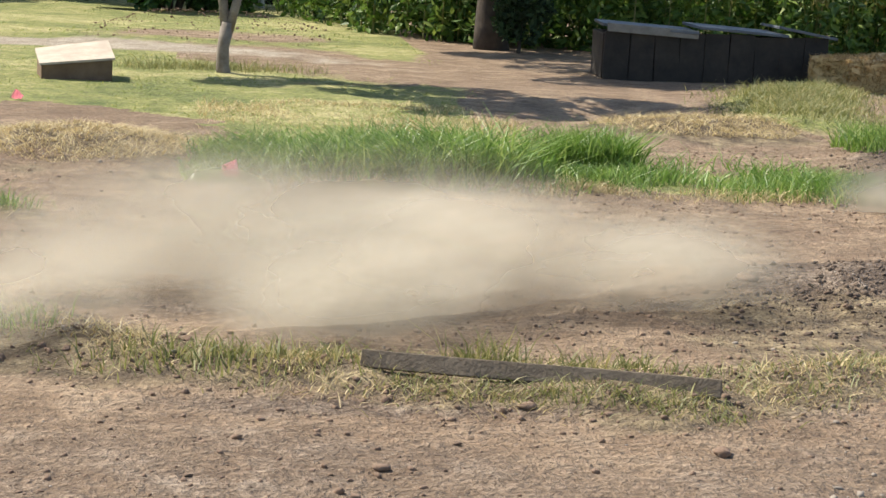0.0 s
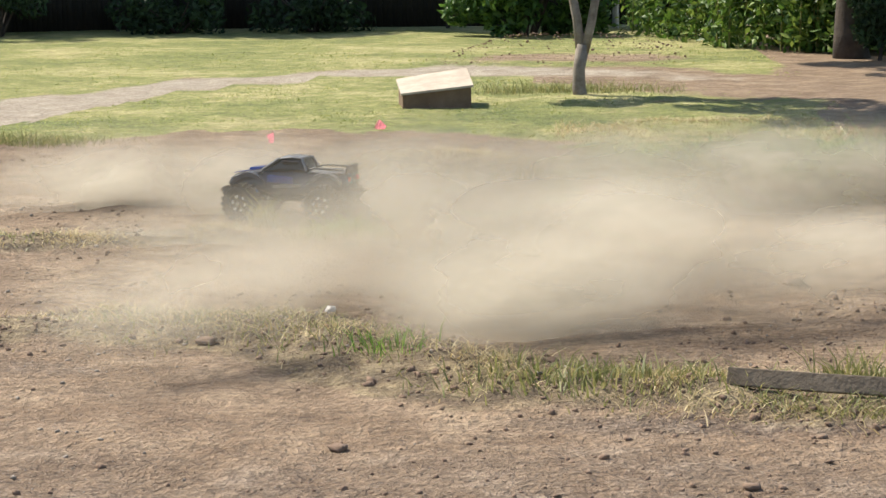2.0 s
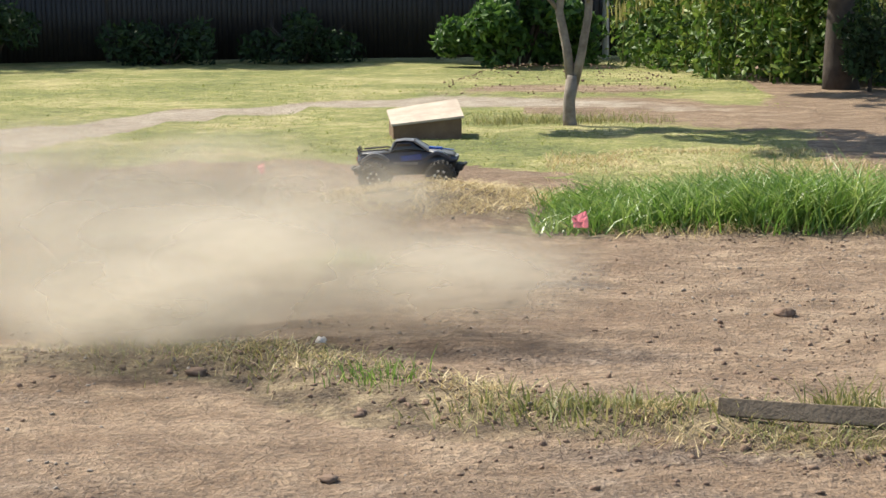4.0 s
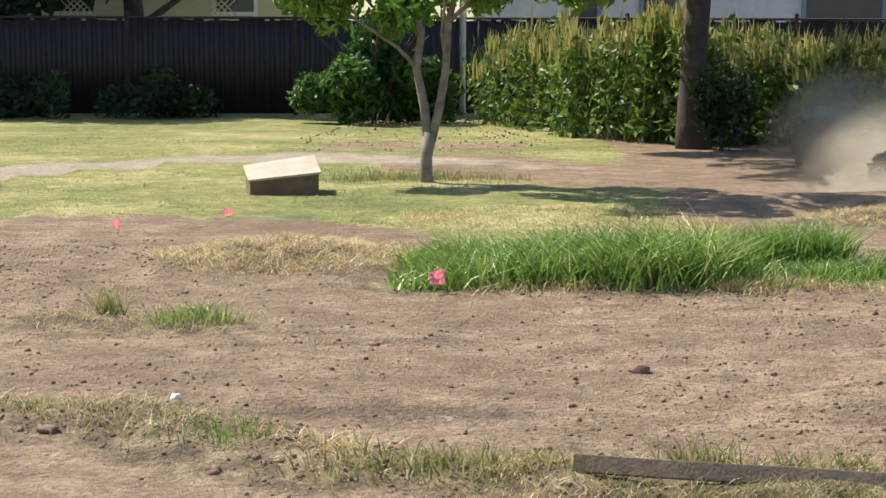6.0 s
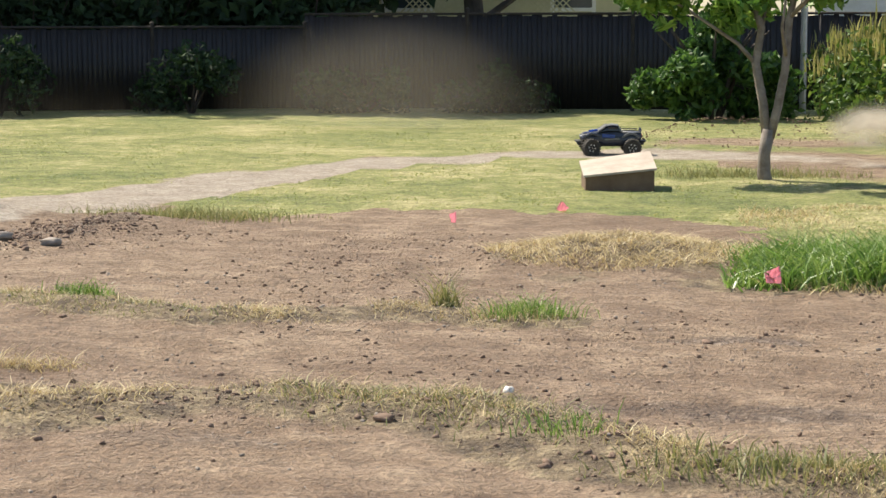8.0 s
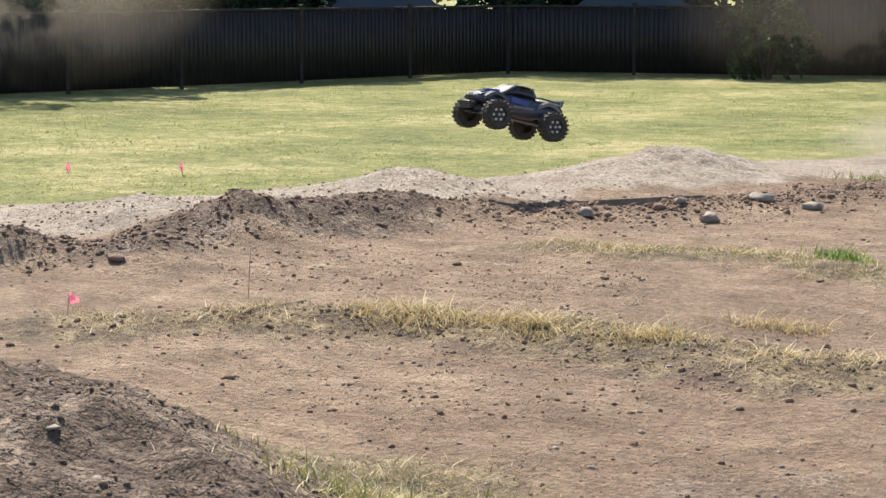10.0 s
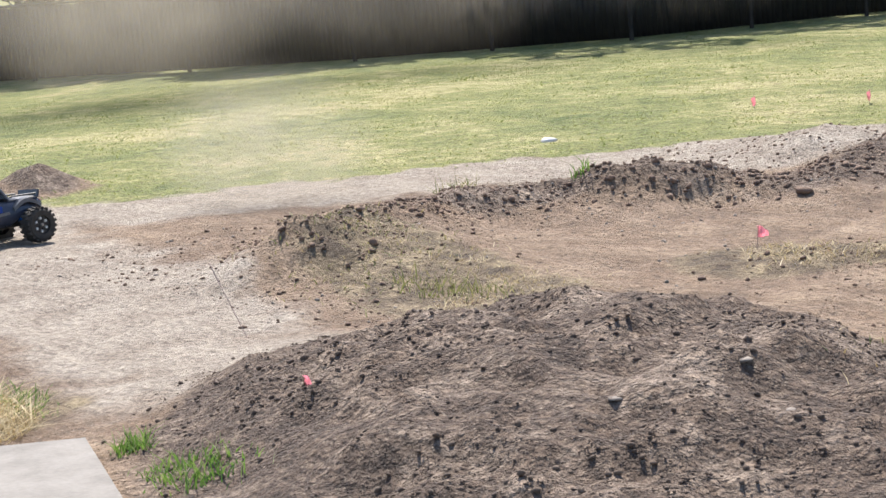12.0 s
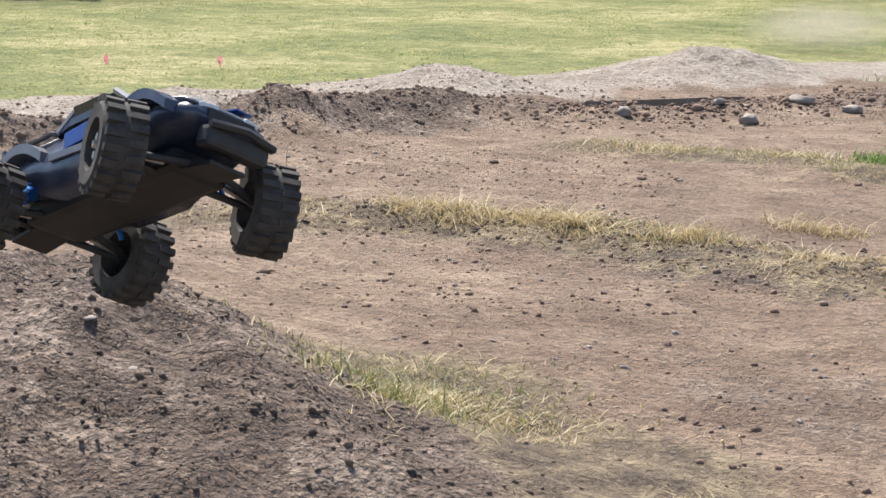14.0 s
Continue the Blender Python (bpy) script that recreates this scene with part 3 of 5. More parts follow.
def strewn(name, label, x, y, size, material):
    """Broken crumbs of several shapes, each turned its own way and sunk a little into the ground."""
    shapes = [lump_mesh(k, 1.0) for k in range(6)]
    v0, f0 = np.array([v for v, f in shapes]), shapes[0][1]
    n = len(x)
    q = rng.normal(0, 1, (n, 4))
    q /= np.linalg.norm(q, axis=1)[:, None]
    a, b, c, d = q.T
    turn = np.stack([np.stack([1 - 2 * (c * c + d * d), 2 * (b * c - a * d), 2 * (b * d + a * c)], 1),
                     np.stack([2 * (b * c + a * d), 1 - 2 * (b * b + d * d), 2 * (c * d - a * b)], 1),
                     np.stack([2 * (b * d - a * c), 2 * (c * d + a * b), 1 - 2 * (b * b + c * c)], 1)], 1)
    p = v0[rng.integers(0, 6, n)] * (rng.uniform(0.55, 1.25, (n, 3)))[:, None, :]
    p = np.einsum("nij,nkj->nki", turn, p) * size[:, None, None] * [1, 1, 0.75]
    p += np.stack([x, y, height(x, y) + size * 0.15], 1)[:, None, :]
    f = (f0[None] + (np.arange(n) * v0.shape[1])[:, None, None]).reshape(-1, 3)
    return tagged(from_arrays(name, p.reshape(-1, 3), f, material), label, "dirt clods", kind="stuff")


def sizes(n, a, b, few=3.2):
    return a * (b / a) ** (rng.uniform(0, 1, n) ** few)


def clods():
    x, y = sown(26000, -10, 5, 4.4, 14, lambda x, y: (1 - zones(x, y)[0]) * clumped(x, y, 57, 1.1) * 0.7)
    strewn("pale_pebbles", "pale pebbles and dry crumbs scattered over the track", x, y, sizes(len(x), 0.003, 0.015, 4), STONE)
    x, y = sown(95000, -10, 5, 4.4, 14, lambda x, y: (1 - zones(x, y)[0]) * clumped(x, y, 51, 0.8) * 0.62)
    strewn("dirt_clods", "small brown dirt clods scattered over the track", x, y, sizes(len(x), 0.003, 0.017, 4.2), CLOD)
    x, y = round_patch(34000, -4.35, 3.72, 2.2, 1.7)
    keep = rng.uniform(0.02, 0.25, len(x)) < mound(x, y) * (0.7 + 0.8 * value_noise(x, y, 1.8, 61))
    x, y = x[keep], y[keep]
    strewn("mound_clods", "dark crumbly clods covering the earth mound", x, y, sizes(len(x), 0.0025, 0.014, 6.5), LOAMCLOD)
    x, y = along(BERM, 7000, 0.22)
    strewn("berm_clods", "dark clods along the earth berm", x, y, sizes(len(x), 0.003, 0.026, 4.5), CLOD)
    x, y = along([(2.2, 7.6), (3.0, 8.2), (4.4, 8.7)], 5000, 0.3)
    strewn("berm_clods", "dark clods on the low earth bank", x, y, sizes(len(x), 0.003, 0.020, 5), LOAMCLOD)
    x, y = along(DRY_NEAR, 6000, 0.25)
    strewn("edge_clods", "brown clods along the dry grass edge", x, y, sizes(len(x), 0.003, 0.02, 4), CLOD)
    x, y = along(RUBBLE, 4000, 0.28)
    strewn("broken_dirt", "crumbled brown dirt along the track edge", x, y, sizes(len(x), 0.004, 0.028, 4), CLOD)
    x, y = along([(5.0, 12.4), (5.6, 14.0)], 3000, 0.35)
    strewn("berm_clods", "grey clods on a low earth heap", x, y, sizes(len(x), 0.004, 0.024, 4), LOAMCLOD)
    x, y = along([(-6.4, 11.5), (-5.2, 12.8)], 260, 0.25)
    strewn("broken_dirt", "broken brown dirt and small rubble", x, y, sizes(len(x), 0.008, 0.045, 2.5), CLOD)
    x, y = along([(-1.5, 23.9), (1.2, 23.9)], 700, 0.25)
    strewn("berm_clods", "clods on the far earth berm", x, y, sizes(len(x), 0.006, 0.022, 3), CLOD)


clods()


def stone(x, y, r, label, material=None, flat=0.6, seed=1):
    v, f = lump_mesh(seed, flat, 2)
    ob = from_arrays("stone", v * r * np.array([0.95, 0.7, 0.75]), f, material or STONE)
    ob.matrix_basis = pose(x, y, float(height(x, y)) + r * flat * 0.35, 0, 0, 47 * seed)
    tagged(ob, label, "stone", "loose stones")


def stones():
    for k, (x, y, r) in enumerate(((-5.35, 11.85, 0.09), (-6.1, 11.45, 0.08), (-5.3, 12.6, 0.10), (-4.95, 12.7, 0.09), (-5.7, 12.1, 0.06))):
        stone(x, y, r, "angular brown stone among broken dirt", seed=k + 2)
    for k, (x, y, r) in enumerate(((-3.75, 3.35, 0.026), (-3.65, 3.75, 0.022), (-3.35, 3.6, 0.02))):
        stone(x, y, r, "pale flat stone on the dark earth mound", None, 0.3, k + 12)
    for k, (x, y, r) in enumerate(((-5.76, 9.24, 0.035), (-5.9, 8.5, 0.03), (-4.89, 6.06, 0.03), (-4.73, 9.11, 0.03), (-3.69, 9.6, 0.03), (-1.48, 7.33, 0.05), (-7.3, 8.05, 0.06), (-7.2, 4.25, 0.02),
                                   (-0.26, 9.45, 0.04), (0.98, 8.66, 0.06), (1.04, 6.06, 0.035), (1.59, 5.62, 0.04), (-0.77, 5.84, 0.04), (2.35, 8.13, 0.05), (0.5, 5.4, 0.03))):
        stone(x, y, r, "dark clod of earth lying on the track", CLOD, 0.5, k + 21)
    stone(-1.08, 8.08, 0.035, "pale pebble at the edge of the dry grass", WHITEFILM, 0.7, 40)


stones()


# ---- fence, house and far trees ----
FENCE_LINE = [(24, 29.5), (12, 32.0), (0.6, 33.2), (-8, 32.8), (-13, 31.0), (-17.6, 30.0), (-19.4, 23.0), (-20.6, 19.2), (-23.4, 16.2), (-28.2, 13.3), (-36, 8.0), (-42, -10)]


def fence():
    """A tall chain-link fence with dark privacy slats, panel by panel."""
    post_bm = tube(bmesh.new(), [(0, 0, -0.1), (0, 0, 1.9)], [0.035, 0.035], 8)
    bmesh.ops.create_icosphere(post_bm, subdivisions=1, radius=0.045, matrix=pose(0, 0, 1.9))
    post_me = bpy.data.meshes.new("post")
    post_bm.to_mesh(post_me)
    post_me.materials.append(DARKWOOD)
    for (x0, y0), (x1, y1) in zip(FENCE_LINE, FENCE_LINE[1:]):
        length = math.hypot(x1 - x0, y1 - y0)
        count = max(1, round(length / 2.6))
        turn = math.degrees(math.atan2(y1 - y0, x1 - x0))
        for k in range(count):
            t = (k + 0.5) / count
            x, y = x0 + (x1 - x0) * t, y0 + (y1 - y0) * t
            w = length / count
            k_tall = 0.92 if x > -9 else 0.80 if x > -13 else 0.66
            f = thing("fence_panel", pose(x, y, 0, 0, 0, turn), "chain-link fence panel filled with dark brown privacy slats, darkened further for shade", "fence", "fence panels")
            post = new("post", post_me)
            post.parent, post.location, post.scale = f, (-w / 2, 0, 0), (1, 1, k_tall)
            part("rail", tube(bmesh.new(), [(-w / 2, 0, 1.82 * k_tall), (w / 2, 0, 1.82 * k_tall)], [0.022, 0.022], 6), DARKWOOD, f)
            n = int(w / 0.085)
            vs, fs = [], []
            for j in range(n):
                cx = -w / 2 + (j + 0.5) * w / n
                top = 1.78 * k_tall + rng.uniform(-0.02, 0.03)
                b = len(vs)
                for dx in (-0.046, 0.046):
                    for dy in (-0.004 + 0.006 * (j % 2), 0.001 + 0.006 * (j % 2)):
                        vs += [(cx + dx, dy, 0.03), (cx + dx, dy, top)]
                fs += [(b, b + 4, b + 5, b + 1), (b + 2, b + 3, b + 7, b + 6), (b, b + 1, b + 3, b + 2), (b + 4, b + 6, b + 7, b + 5), (b + 1, b + 5, b + 7, b + 3), (b, b + 2, b + 6, b + 4)]
            tagged(from_arrays("slats", vs, fs, SLAT, f), kind="stuff")


fence()


def leaves(name, centres, spread, n, size, material, parent=None):
    """Folded leaves strewn round centres, in clumps with gaps between."""
    c = np.array(centres)[rng.integers(0, len(centres), n)]
    d = rng.normal(0, 1, (n, 3))
    d /= np.linalg.norm(d, axis=1)[:, None]
    p = c + d * (spread * rng.uniform(0.35, 1.0, n) ** 0.5)[:, None]
    a = rng.normal(0, 1, (n, 3)) + [0, 0, 0.3]
    a /= np.linalg.norm(a, axis=1)[:, None]
    b = np.cross(a, rng.normal(0, 1, (n, 3)))
    b /= np.linalg.norm(b, axis=1)[:, None]
    s = size * rng.uniform(0.6, 1.3, n)[:, None]
    fold = np.cross(a, b) * s * 0.18
    v = np.stack([p - b * s * 0.95, p + a * s * 0.42 + fold, p + b * s, p - a * s * 0.42 + fold], 1).reshape(-1, 3)
    k = np.arange(n)[:, None] * 4
    return from_arrays(name, v, np.concatenate([k + [0, 1, 2], k + [0, 2, 3]]), material, parent)


def blob_centres(n, cx, cy, cz, rx, ry, rz):
    d = rng.normal(0, 1, (n, 3))
    d /= np.linalg.norm(d, axis=1)[:, None]
    r = rng.uniform(0.25, 1, n)[:, None] ** 0.6
    return np.array([cx, cy, cz]) + d * r * np.array([rx, ry, rz])


def far_trees():
    for x, y, tall, wide in ((-5.7, 37.2, 9.5, 3.4), (-10.2, 36.2, 9.5, 3.5), (-14.4, 36.0, 9.5, 3.5), (-18.4, 35.4, 10, 3.5), (-22.4, 34.2, 10, 3.6), (-25.3, 30.0, 10, 3.6), (-25.4, 26.2, 10, 3.6),
                             (-26.3, 22.8, 10, 3.6), (-29.0, 20.0, 10, 3.7), (-33.6, 17.2, 10, 3.8), (-38.5, 13.0, 10, 4.0), (-42, 3, 9, 4.5), (-28, 40, 8, 3.6), (-20.5, 41.5, 8, 3.4), (-12.0, 43, 8, 3.2), (-33, 31.5, 8, 3.5), (-32, 25.5, 9, 3.5)):
        t = thing("tree", pose(x, y, 0), "dense dark leafy tree in shade behind the fence", "tree", "trees behind the fence")
        bm = tube(bmesh.new(), [(0, 0, -0.2), (0.05, 0, 1.5), (-0.1, 0.1, 3.4), (0, 0, tall * 0.75)], [0.26, 0.2, 0.15, 0.05], 9)
        for k in range(6):
            a = k * 1.05 + x
            z = 1.4 + 0.5 * k
            tube(bm, [(0, 0, z), (math.cos(a) * wide * 0.4, math.sin(a) * wide * 0.4, z + 0.9), (math.cos(a) * wide * 0.8, math.sin(a) * wide * 0.8, z + 1.5)], [0.09, 0.06, 0.02], 6)
        part("trunk", bm, DARKBARK, t)
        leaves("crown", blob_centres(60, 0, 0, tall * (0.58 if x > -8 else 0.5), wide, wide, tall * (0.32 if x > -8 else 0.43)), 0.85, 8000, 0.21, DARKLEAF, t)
    # shrubs along the foot of the fence, in the shade, and a taller row behind it
    for x, y, r, tall in ((-8.4, 34.6, 1.6, 2.6), (-11.2, 34.0, 1.7, 2.8), (-13.4, 33.6, 1.4, 2.4), (-18.6, 33.2, 1.8, 3.0), (-22.6, 29.0, 1.6, 2.8), (-22.4, 25.6, 1.8, 3.0), (-23.4, 22.4, 1.8, 3.0), (-25.6, 19.4, 1.8, 3.0), (-29.0, 16.8, 1.8, 3.0),
                          (-12.5, 29.9, 0.9, 1.3), (-9.6, 31.2, 1.0, 1.1), (-4.5, 32.2, 1.2, 0.7), (-6.8, 32.1, 1.2, 0.6)):
        s = thing("shrub", pose(x, y, 0), "low dark shrub at the foot of the slatted fence" if tall < 1.5 else "tall dark shrub behind the slatted fence", "shrub", "shrubs by the fence")
        for k in range(5):
            a = k * 1.3
            part("stem", tube(bmesh.new(), [(0, 0, -0.05), (math.cos(a) * r * 0.3, math.sin(a) * r * 0.3, tall * 0.5), (math.cos(a) * r * 0.6, math.sin(a) * r * 0.6, tall * 0.9)], [0.03, 0.02, 0.008], 5), DARKBARK, s)
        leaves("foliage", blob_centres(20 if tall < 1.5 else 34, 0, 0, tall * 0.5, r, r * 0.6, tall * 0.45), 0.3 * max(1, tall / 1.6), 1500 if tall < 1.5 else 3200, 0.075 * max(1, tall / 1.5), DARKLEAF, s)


far_trees()


def house(x, y, turn, wide, deep, tall, wall_mat, label, windows, lattice=False):
    h = thing("house", pose(x, y, 0, 0, 0, turn), label, "house")
    wall = part("wall", solid((wide, deep, tall), (0, deep / 2 + 0.02, tall / 2)), wall_mat, h)
    board = part("siding_board", solid((wide, 0.03, 0.205), (0, -0.015, 0.1), (4, 0, 0)), wall_mat, wall)
    for k in range(1, int(tall / 0.2)):
        b = new("siding_board", board.data)
        b.parent, b.location = wall, (0, 0, k * 0.2)
    bm = bmesh.new()
    for s in (-1, 1):
        box(bm, (wide + 0.8, deep * 0.62, 0.12), (0, deep / 2 + s * deep * 0.27, tall + deep * 0.13), (-s * 27, 0, 0))
    part("roof", bm, ROOFING, h)
    part("gutter", solid((wide + 0.8, 0.12, 0.12), (0, -0.35, tall - 0.12), bevel=0.02), WHITE, h)
    for cx, cz, w, ht in windows:
        win = part("window", solid((w, 0.05, ht), (cx, -0.05, cz)), PANE, h, "dark glazed window")
        bm = bmesh.new()
        for dx in (-w / 2, w / 2):
            box(bm, (0.09, 0.09, ht + 0.18), (cx + dx, -0.06, cz))
        for dz in (-ht / 2, ht / 2):
            box(bm, (w, 0.085, 0.09), (cx, -0.06, cz + dz))
        part("window_frame", bm, BLUETRIM if wall_mat is SIDING else WHITE, win)
    if lattice:
        bm = bmesh.new()
        for k in range(26):
            for s in (-1, 1):
                box(bm, (0.03, 0.01, 0.75), (-1.9 + k * 0.15, -0.6 - 0.006 * s, 1.95), (0, s * 45, 0))
        box(bm, (4.2, 0.05, 0.06), (0, -0.6, 2.25))
        box(bm, (4.2, 0.05, 0.06), (0, -0.6, 1.65))
        part("lattice_rail", bm, CREAM, h, "cream lattice porch rail")
    return h


house(6.3, 41, -3, 10.6, 6, 3.0, SIDING, "pale blue-white sided house seen over the fence",
      [(-2.9, 2.25, 0.6, 1.3), (-1.3, 2.25, 0.8, 1.3), (2.6, 2.2, 1.7, 1.5), (4.6, 2.2, 0.8, 1.4)])
house(-6.6, 46, 4, 9, 6, 2.9, CREAM, "cream house with lattice porch behind the fence", [(-2, 2.3, 1.2, 1.0), (2, 2.3, 1.0, 1.0)], True)


def parked_car(x, y, turn, paint, label):
    c = thing("car", pose(x, y, 0, 0, 0, turn), label, "car", "parked cars")
    body = part("body", ring_loft(bmesh.new(), [[(u, a * w, z) for a, z in ((-0.9, 0.3), (-1, 0.55), (-0.95, top), (0.95, top), (1, 0.55), (0.9, 0.3))] for u, w, top in ((-2.2, 0.75, 0.8), (-2.0, 0.86, 0.92), (-0.5, 0.88, 0.95), (0.8, 0.88, 0.95), (1.9, 0.84, 0.82), (2.2, 0.72, 0.68))]), paint, c, smooth=True)
    part("cabin", ring_loft(bmesh.new(), [[(u, a * w, z) for a, z in ((-1, 0.9), (-0.82, top), (0.82, top), (1, 0.9))] for u, w, top in ((-1.75, 0.78, 0.95), (-1.1, 0.8, 1.44), (0.3, 0.8, 1.48), (1.15, 0.78, 0.95))]), PANE, body, "dark cabin glass")
    part("roof", solid((1.35, 1.26, 0.05), (-0.4, 0, 1.48), (0, -1, 0), 0.02), paint, body)
    for u in (-1.35, 1.35):
        for v in (-0.85, 0.85):
            part("wheel", tube(bmesh.new(), [(u, v - 0.09, 0.31), (u, v + 0.09, 0.31)], [0.31, 0.31], 18), RUBBER, c)


parked_car(-21.0, 31.3, 50, WHITE, "white parked car seen over the fence")
parked_car(-9.6, 40.5, 5, WHITE, "white parked car seen over the fence")
parked_car(-15.9, 32.7, 12, WHITE, "white parked car seen over the fence")


# ---- hedge, bush and the trees that stand by the fence ----
def hedge():
    h = thing("weed_hedge", pose(0, 0, 0), "tall green weeds with yellow seed heads against the fence", "hedge")
    centres, tops = [], []
    for k in range(430):
        x = rng.uniform(0.8, 12.5)
        foot = float(np.interp(x, *np.array(HEDGE_FOOT).T))
        y = foot + rng.uniform(0.1, 2.6) ** 1.0
        top = 1.12 + 0.22 * math.exp(-((x - 3.0) / 1.2) ** 2) - 0.25 * max(0, 1.5 - x) + 0.28 * float(value_noise(x, y, 0.9, 71)) + rng.uniform(-0.15, 0.25)
        for z in np.arange(0.12, top, 0.2):
            centres.append((x + rng.normal(0, 0.06), y + rng.normal(0, 0.06), z))
        tops.append((x, y, top))
    leaves("foliage", centres, 0.2, 30000, 0.078, HEDGE, h)
    x, y, z = np.array(tops).T
    x, y, z = (np.repeat(a, 16) + rng.normal(0, 0.07, len(a) * 16) for a in (x, y, z))
    n = len(x)
    heads = blades("seed_heads", "", "", x, y, 0.32, 0.035, 0.25, SEED, z - 0.1)
    heads.parent = h
    bm = bmesh.new()
    for cx, cy, cz in tops[::2]:
        tube(bm, [(cx, cy, -0.05), (cx + 0.03, cy, cz)], [0.012, 0.006], 4)
    tagged(part("stalks", bm, OLIVE, h), kind="stuff")
    tagged(heads, "yellowish seed heads", kind="stuff")


hedge()


def bush():
    b = thing("bush", pose(-0.85, 30.6, 0), "large leafy dark-green bush beside the fence gate post", "bush")
    for k in range(8):
        a = k * 0.8
        part("stem", tube(bmesh.new(), [(0.1 * math.cos(a), 0.1 * math.sin(a), -0.1), (0.5 * math.cos(a), 0.4 * math.sin(a), 1.0), (0.9 * math.cos(a), 0.6 * math.sin(a), 1.4)], [0.04, 0.03, 0.01], 6), DARKBARK, b)
    leaves("foliage", np.concatenate([blob_centres(22, -0.35, 0, 0.75, 0.75, 0.8, 0.7), blob_centres(14, 0.7, 0, 0.5, 0.6, 0.6, 0.5), blob_centres(6, -0.9, -0.2, 0.35, 0.5, 0.4, 0.3), blob_centres(5, 0.1, 0, 1.4, 0.5, 0.5, 0.3)]), 0.28, 6800, 0.09, BUSHLEAF, b)


bush()


def gate_post():
    g = thing("gate_post", pose(0.62, 32.6, 0), "pale steel gate post rising above the fence", "post")
    part("pole", tube(bmesh.new(), [(0, 0, -0.1), (0, 0, 2.0)], [0.06, 0.06], 10), STEEL, g)
    part("cap", tube(bmesh.new(), [(0, 0, 2.0), (0, 0, 2.05)], [0.07, 0.03], 10), STEEL, g)


gate_post()


def young_tree():
    t = thing("young_tree", pose(0.0, 19.25, float(height(0, 19.25))), "young forked tree with pale bark on the lawn", "tree")
    bm = tube(bmesh.new(), [(0.02, 0, -0.05), (0.0, 0, 0.06), (0.0, 0, 0.25), (0.04, 0, 0.5)], [0.075, 0.068, 0.06, 0.068], 12)
    tube(bm, [(0.02, 0, 0.42), (-0.02, 0.02, 0.75), (-0.10, 0.05, 1.15), (-0.05, 0.08, 1.5), (-0.3, 0.1, 2.3), (-0.5, 0.1, 3.0)], [0.05, 0.046, 0.042, 0.038, 0.026, 0.012], 10)
    tube(bm, [(0.05, 0, 0.42), (0.12, -0.02, 0.7), (0.19, -0.03, 1.1), (0.22, 0.0, 1.6), (0.4, 0.1, 2.4), (0.5, 0.2, 3.0)], [0.05, 0.044, 0.040, 0.036, 0.024, 0.01], 10)
    for p in ([(-0.1, 0.05, 1.15), (-0.28, 0.0, 1.35), (-0.8, -0.1, 1.7), (-1.3, -0.1, 1.95)], [(-0.05, 0.08, 1.5), (0.0, 0.3, 1.8), (-0.1, 0.6, 2.3)], [(0.22, 0, 1.6), (0.5, -0.2, 1.9), (0.9, -0.2, 2.1)], [(0.2, -0.02, 1.2), (0.15, -0.2, 1.5), (0.2, -0.4, 2.0)]):
        tube(bm, p, np.linspace(0.026, 0.008, len(p)), 7)
    part("trunk", bm, BARK, t, smooth=True)
    for p in ([(-0.5, 0.1, 3.0), (-0.6, -0.2, 4.0), (-0.9, -0.4, 4.8)], [(0.5, 0.2, 3.0), (0.8, -0.4, 3.9), (1.2, -0.7, 4.6)], [(-0.3, 0.1, 2.3), (0.1, -0.4, 3.4), (0.2, -0.8, 4.5)]):
        part("limb", tube(bmesh.new(), p, [0.03, 0.02, 0.008], 7), BARK, t, smooth=True)
    c = np.concatenate([blob_centres(60, 0.2, -0.45, 3.9, 1.75, 1.45, 1.3), blob_centres(9, -1.05, -0.1, 1.85, 0.5, 0.4, 0.2), blob_centres(4, 0.5, -0.1, 1.95, 0.3, 0.4, 0.15), blob_centres(5, -0.3, 0.1, 1.8, 0.35, 0.4, 0.15)])
    leaves("crown", c, 0.26, 8500, 0.078, YOUNG, t)


young_tree()


